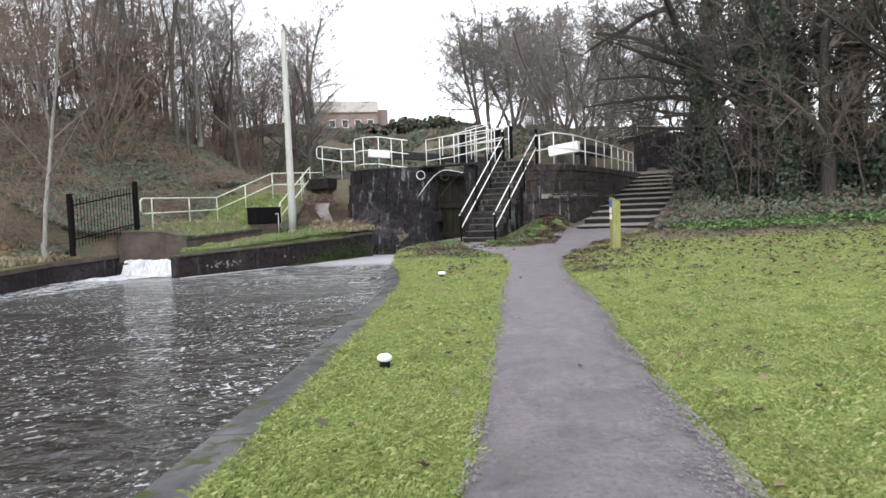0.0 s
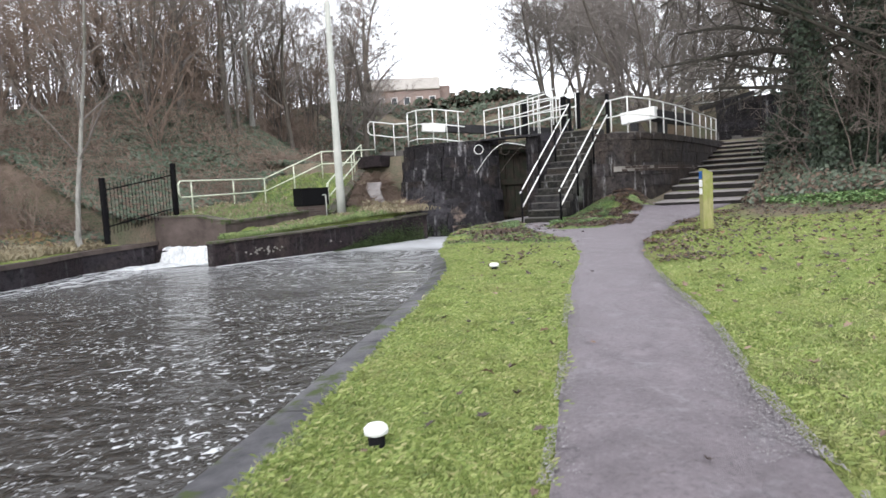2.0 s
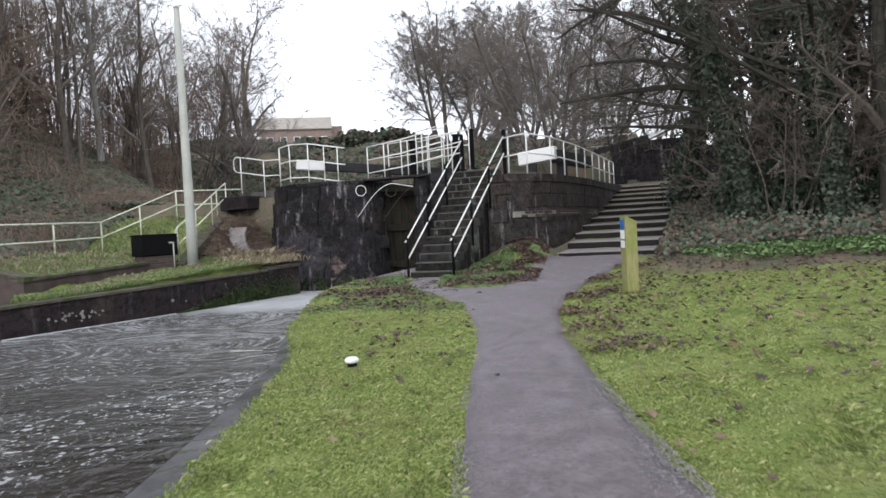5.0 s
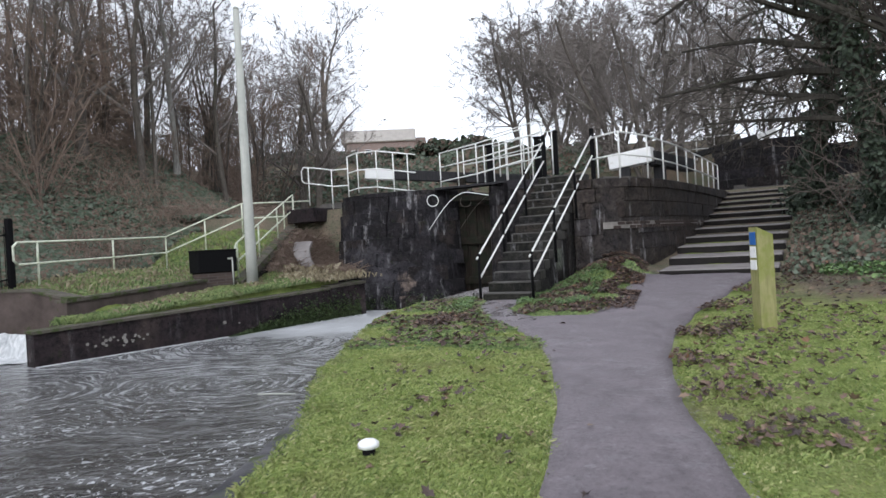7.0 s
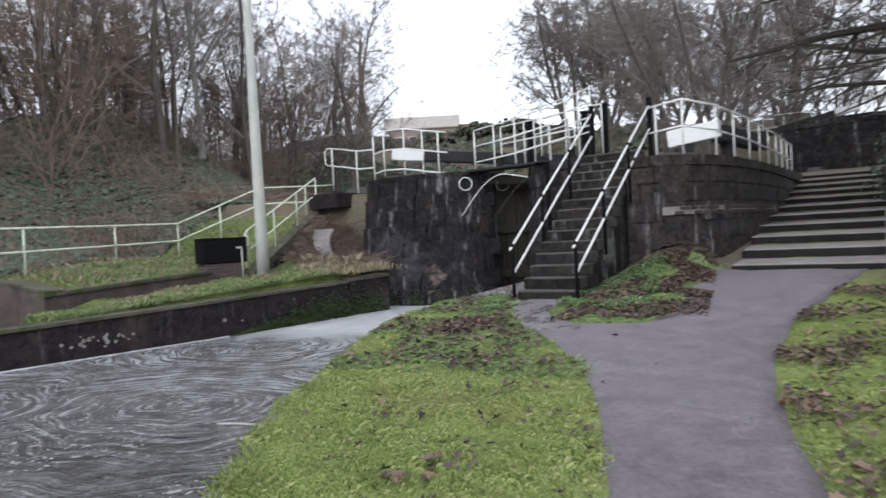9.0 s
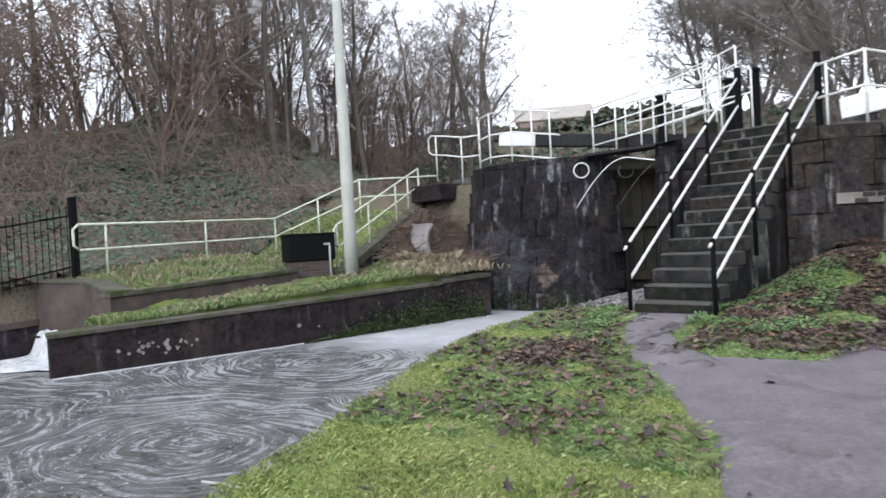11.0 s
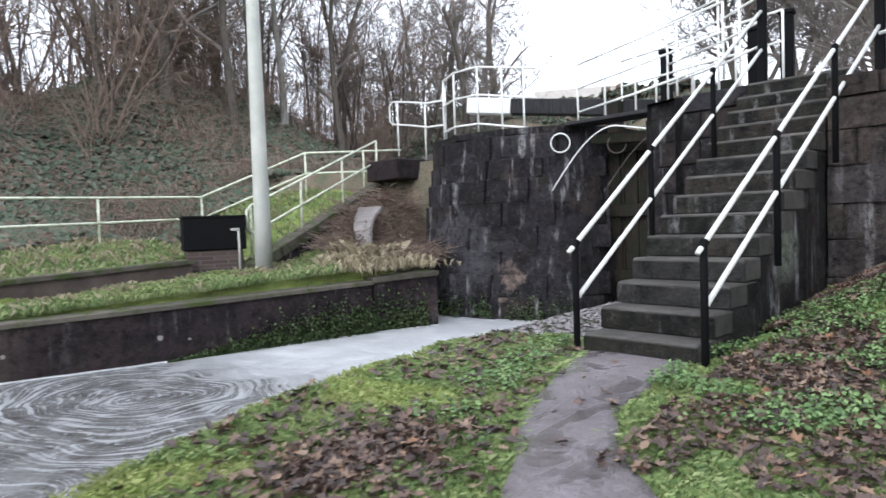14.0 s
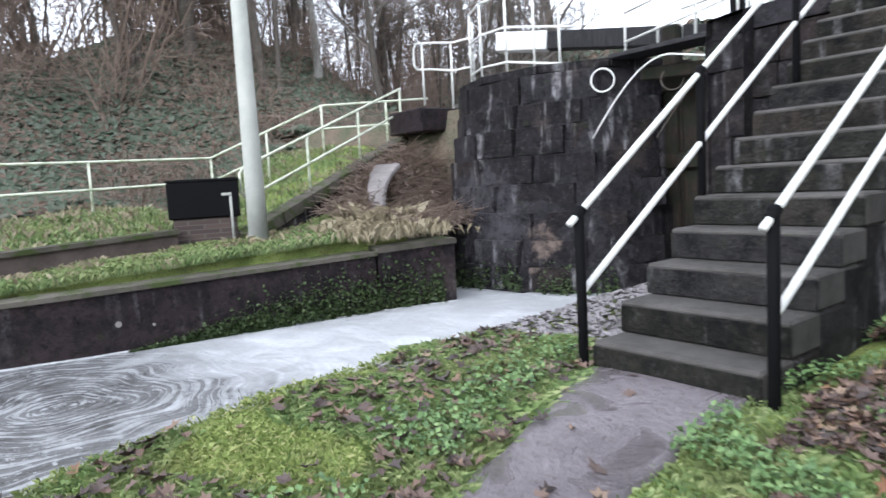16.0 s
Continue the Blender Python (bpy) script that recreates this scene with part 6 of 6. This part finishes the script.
def ramp_place(r):
    y = r.uniform(21.5, 30.5)
    x = r.uniform(rail_x(y) - 0.9, -10.3)
    return Vector((x, y, ground_z(x, y)))


blades("verge_grass", 46000, verge_place, 0.042, 0.0032, BLADES, "short yellow-green winter grass between path and canal", 31)
blades("lawn_grass", 48000, lawn_place, 0.04, 0.0034, BLADES, "short yellow-green winter grass beside the path", 32)
blades("island_grass", 6000, island_place, 0.06, 0.004, BLADES_DARK, "green grass and weeds in the fork of the path", 33)
blades("quay_grass", 9000, quay_place, 0.13, 0.0045, BLADES_DARK, "rough green grass on the quay", 34)
blades("ramp_grass", 5500, ramp_place, 0.11, 0.008, BLADES_DARK, "long green grass on the ramp bank", 35, 5)


def tuft_place(r):
    p = quay_place(r)
    return p if p and noise.noise((p.x * 1.4, p.y * 1.4, 44.0)) > 0.05 else None


def kerb_place(r):
    x, y = r.gauss(-8.3, 0.25), r.gauss(28.15, 0.25)
    return Vector((x, y, ground_z(x, y)))


blades("ramp_straw", 900, ramp_place, 0.17, 0.0035, STRAW, "withered straw-coloured grass on the ramp bank", 40, 4)
blades("edge_grass", 15000, edge_place, 0.062, 0.0036, BLADES_DARK, "longer lush grass by the canal corner", 37)
blades("quay_tufts", 900, tuft_place, 0.17, 0.0035, STRAW, "withered grass tufts on the quay", 38)
blades("dead_grass", 200, kerb_place, 0.36, 0.0035, STRAW, "bleached dead grass hanging round the brick kerb", 39)


def straw_place(r):
    if r.random() < 0.75:
        y = r.uniform(3, 19.5)
        x = along(LEFT_EDGE, y) - 0.5 - abs(r.gauss(0, 0.7))
    else:
        a = r.random()
        x, y = -8.7 + 1.6 * a + r.gauss(0, 0.35), 28.3 - 1.0 * a + r.gauss(0, 0.4)
    return Vector((x, y, ground_z(x, y)))


blades("dry_grass", 2600, straw_place, 0.24, 0.0035, STRAW, "tufts of dry straw-coloured grass and dead stems", 36)


def build_dead_stems():
    r = random.Random(44)
    mb = MB()
    for i in range(2600):
        x, y = r.uniform(-10.2, -7.1), r.uniform(28.0, 30.8)
        if x > -7.9 and y > 29.5:
            continue
        p = Vector((x, y, max(ground_z(x, y), land_z(x, y)) + r.uniform(-0.02, 0.16)))
        a = r.uniform(0, 6.28)
        d = Vector((math.cos(a), math.sin(a), r.uniform(-0.1, 0.55))) * r.uniform(0.3, 0.75)
        mb.tube([p, p + d * 0.5 + Vector((0, 0, 0.06)), p + d], [0.011, 0.009, 0.005], 3, False)
    solid("dead_stems", mb, TWIG_RED, "tangle of dead bracken stems on the bank", "stems", kind="stuff")


build_dead_stems()


def grit_place(r):
    y = r.uniform(2.5, 14) if r.random() < 0.8 else r.uniform(2.5, 19)
    side = r.random() < 0.74
    x = (eased(PATH_R, y) - abs(r.gauss(0, 0.15)) + 0.07) if side else (eased(PATH_L, y) + abs(r.gauss(0, 0.08)) - 0.05)
    if noise.noise((x * 2.6, y * 1.3, 12.0)) < (-0.22 if side else 0.0):
        return None
    return Vector((x, y, ground_z(x, y) + 0.034))


scatter_leaves("path_grit", 24000, grit_place, 0.014, GRIT, "pale grit scattered along the edges of the towpath", 0.3, 9)


def weed_place(r):
    if r.random() < 0.85:
        x, y = r.uniform(-0.75, 0.9), r.uniform(22.4, 25.6)
        if x < eased(ISLAND_L, y) + 0.02:
            return None
    else:
        y = r.uniform(21.5, 24.3)
        x = eased(PATH_L, y) - 0.15 - abs(r.gauss(0, 0.3))
    if noise.noise((x * 1.6, y * 1.6, 21.0)) < 0.0:
        return None
    return Vector((x, y, ground_z(x, y) + 0.03 + r.random() * 0.1))


scatter_leaves("weeds", 15000, weed_place, 0.034, WEED, "low green weeds and ground ivy beside the stair", 0.7, 14)


def moss_place(r):
    y = r.uniform(23.6, 27.9)
    t = (y - 23.2) / 3.7
    x = -8.0 + 1.05 * t + 0.02 + r.uniform(0, 0.05)
    if y > 26.9:
        x = -6.95 + (y - 26.95) * 0.43 + r.uniform(0, 0.06)
    z = -0.5 + abs(r.gauss(0, 0.28)) * smooth01(23.4, 26.5, y)
    return Vector((x, y, z)) if z < 0.42 else None


scatter_leaves("wall_moss", 5000, moss_place, 0.05, MOSS, "green moss and ferns on the foot of the quay", 1.4, 15)

FOOT, _ = curve_pts(LEFT_WALL, 80)


def foot_place(r):
    f = r.uniform(20, 56)
    i = int(f)
    if noise.noise((f * 0.3, 2.0, 0)) < -0.1:
        return None
    p, q = FOOT[i].lerp(FOOT[i + 1], f - i), FOOT[i + 1]
    d = (FOOT[i + 1] - FOOT[i]).normalized()
    z = -0.5 + abs(r.gauss(0, 0.2)) + 0.25 * max(0, noise.noise((f * 0.23, 0, 4.0)))
    p = p + Vector((d.y, -d.x)) * (0.75 * (1 - (z + 0.9) / 4.1) + r.uniform(0.0, 0.2))
    return Vector((p.x, p.y, z))


scatter_leaves("foot_ferns", 1700, foot_place, 0.055, MOSS, "ferns and moss at the foot of the abutment", 1.2, 18)

# pale paint spots on the quay, a floating stick and a ledge at the foot of the abutment
r15 = random.Random(15)
mb = MB()
for k in range(30):
    y = 21.25 + r15.gauss(0, 0.28) if k < 27 else r15.uniform(20.5, 26)
    x = -9.27 + (y - 19.68) * 0.361 + 0.012
    m = Matrix.Translation((x, y, -0.2 + r15.gauss(0, 0.06))) @ Matrix.Rotation(radians(-20), 4, "Z")
    mb.tube([m @ Vector((-0.02, 0, 0)), m @ Vector((0.008, 0, 0))], r15.uniform(0.012, 0.045), r15.choice((5, 6, 7)))
solid("paint_spots", mb, MORTAR, "flaking white paint spots on the black quay wall", "paint", kind="stuff")
solid("floating_stick", MB().tube([(-3.05, 18.12, WATER_Z + 0.01), (-2.8, 18.16, WATER_Z + 0.015), (-2.5, 18.2, WATER_Z + 0.01)], 0.013, 6), POLE, "pale stick floating at the canal edge", "stick", smooth=True)


def undergrowth_place(r):
    t = r.random()
    x, y = 4.9 + 15 * t, 25.6 - 5.2 * t - 2.4 * r.random() ** 1.6
    if noise.noise((x * 0.9, y * 0.9, 31.0)) < -0.25:
        return None
    return Vector((x, y, ground_z(x, y) + 0.02 + r.random() * 0.14))


scatter_leaves("undergrowth", 12000, undergrowth_place, 0.085, WEED, "green nettles and ground ivy along the wood's edge", 0.7, 16)


def shingle_place(r):
    y = r.uniform(23.4, 28.3)
    x = r.uniform(eased(WATER_EDGE, y) + 0.02, -1.75 if y > 24.6 else eased(GRASS_EDGE, y) + 0.3)
    return Vector((x, y, max(ground_z(x, y) if x > eased(GRASS_EDGE, y) else -0.3, -0.3) + 0.015))


scatter_leaves("shingle", 6000, shingle_place, 0.07, GRIT, "grey stones and mud on the bank below the stair", 0.4, 17)


def build_hedge():
    r = random.Random(61)
    h = thing("hedge", "dark evergreen hedge along the bank behind the lock", "hedge", at=(-18, 60, 7))
    lv, st = MB(), MB()
    pl = []
    for i in range(9000):
        t = r.random()
        x, y = -32 + 27 * t + r.gauss(0, 0.3), 62 - 3 * t + r.gauss(0, 0.9)
        top = 9.4 + 0.9 * noise.noise((x * 0.35, 0, 3.0)) - 1.8 * smooth01(0.72, 1.0, t)
        pl.append((Vector((x, y, top - abs(r.gauss(0, 0.9)))), Vector((0, -0.5, 0.6))))
    leaf_quads(lv, r, pl, 0.42, 0.9)
    for i in range(60):
        x = -32 + 27 * i / 59
        st.tube([(x, 61, 4.5), (x + r.uniform(-0.3, 0.3), 61, 8.3)], [0.06, 0.02], 4, False)
    part("leaves", lv, BRAMBLE, h, "dark green leaves")
    part("stems", st, BARK, h, "bare stems")


build_hedge()


def build_bramble_stems():
    """Arching dead bramble and scrub stems over the lower bank."""
    r = random.Random(63)
    mb = MB()
    for i in range(9000):
        y = r.uniform(15, 44)
        x = (rail_x(y) - 1.2 if y > 20.3 else -14.2) - 7.5 * r.random()
        if noise.noise((x * 0.3, y * 0.3, 52.0)) < 0.0:
            continue
        p = Vector((x, y, ground_z(x, y)))
        a = r.uniform(0, 6.28)
        ln = r.uniform(0.5, 1.3)
        d = Vector((math.cos(a), math.sin(a), 0)) * ln
        h = Vector((0, 0, ln * r.uniform(0.25, 0.8)))
        mb.tube([p, p + d * 0.35 + h, p + d * 0.75 + h * 1.05, p + d + h * 0.6], [0.012, 0.01, 0.008, 0.004], 3, False)
    solid("bramble_stems", mb, TWIG_RED, "reddish-brown arching bramble stems on the bank", "stems", kind="stuff")


build_bramble_stems()


def build_foam_edge():
    """A thin rim of froth where the water meets the quay."""
    mb = MB()
    line = [Vector((-9.27, 19.68)), Vector((-8.0, 23.2)), Vector((-6.95, 26.9)), Vector((-6.45, 28.1))]
    for a, b in zip(line, line[1:]):
        d = (b - a).normalized()
        o = Vector((d.y, -d.x))
        n = int((b - a).length / 0.12)
        base = len(mb.v)
        for k in range(n + 1):
            p = a.lerp(b, k / n)
            w = 0.045 + 0.03 * noise.noise((p.x * 3, p.y * 3, 7.0))
            for off, z in ((-0.02, 0.004), (w * 0.5, 0.02), (w, 0.003)):
                q = p + o * off
                mb.v.append((q.x, q.y, WATER_Z + z))
        for k in range(n):
            for c in range(2):
                i = base + k * 3 + c
                mb.f.append((i, i + 1, i + 4, i + 3))
    solid("foam_edge", mb, FOAM, "thin white rim of froth along the quay", "foam", kind="stuff", smooth=True)


build_foam_edge()
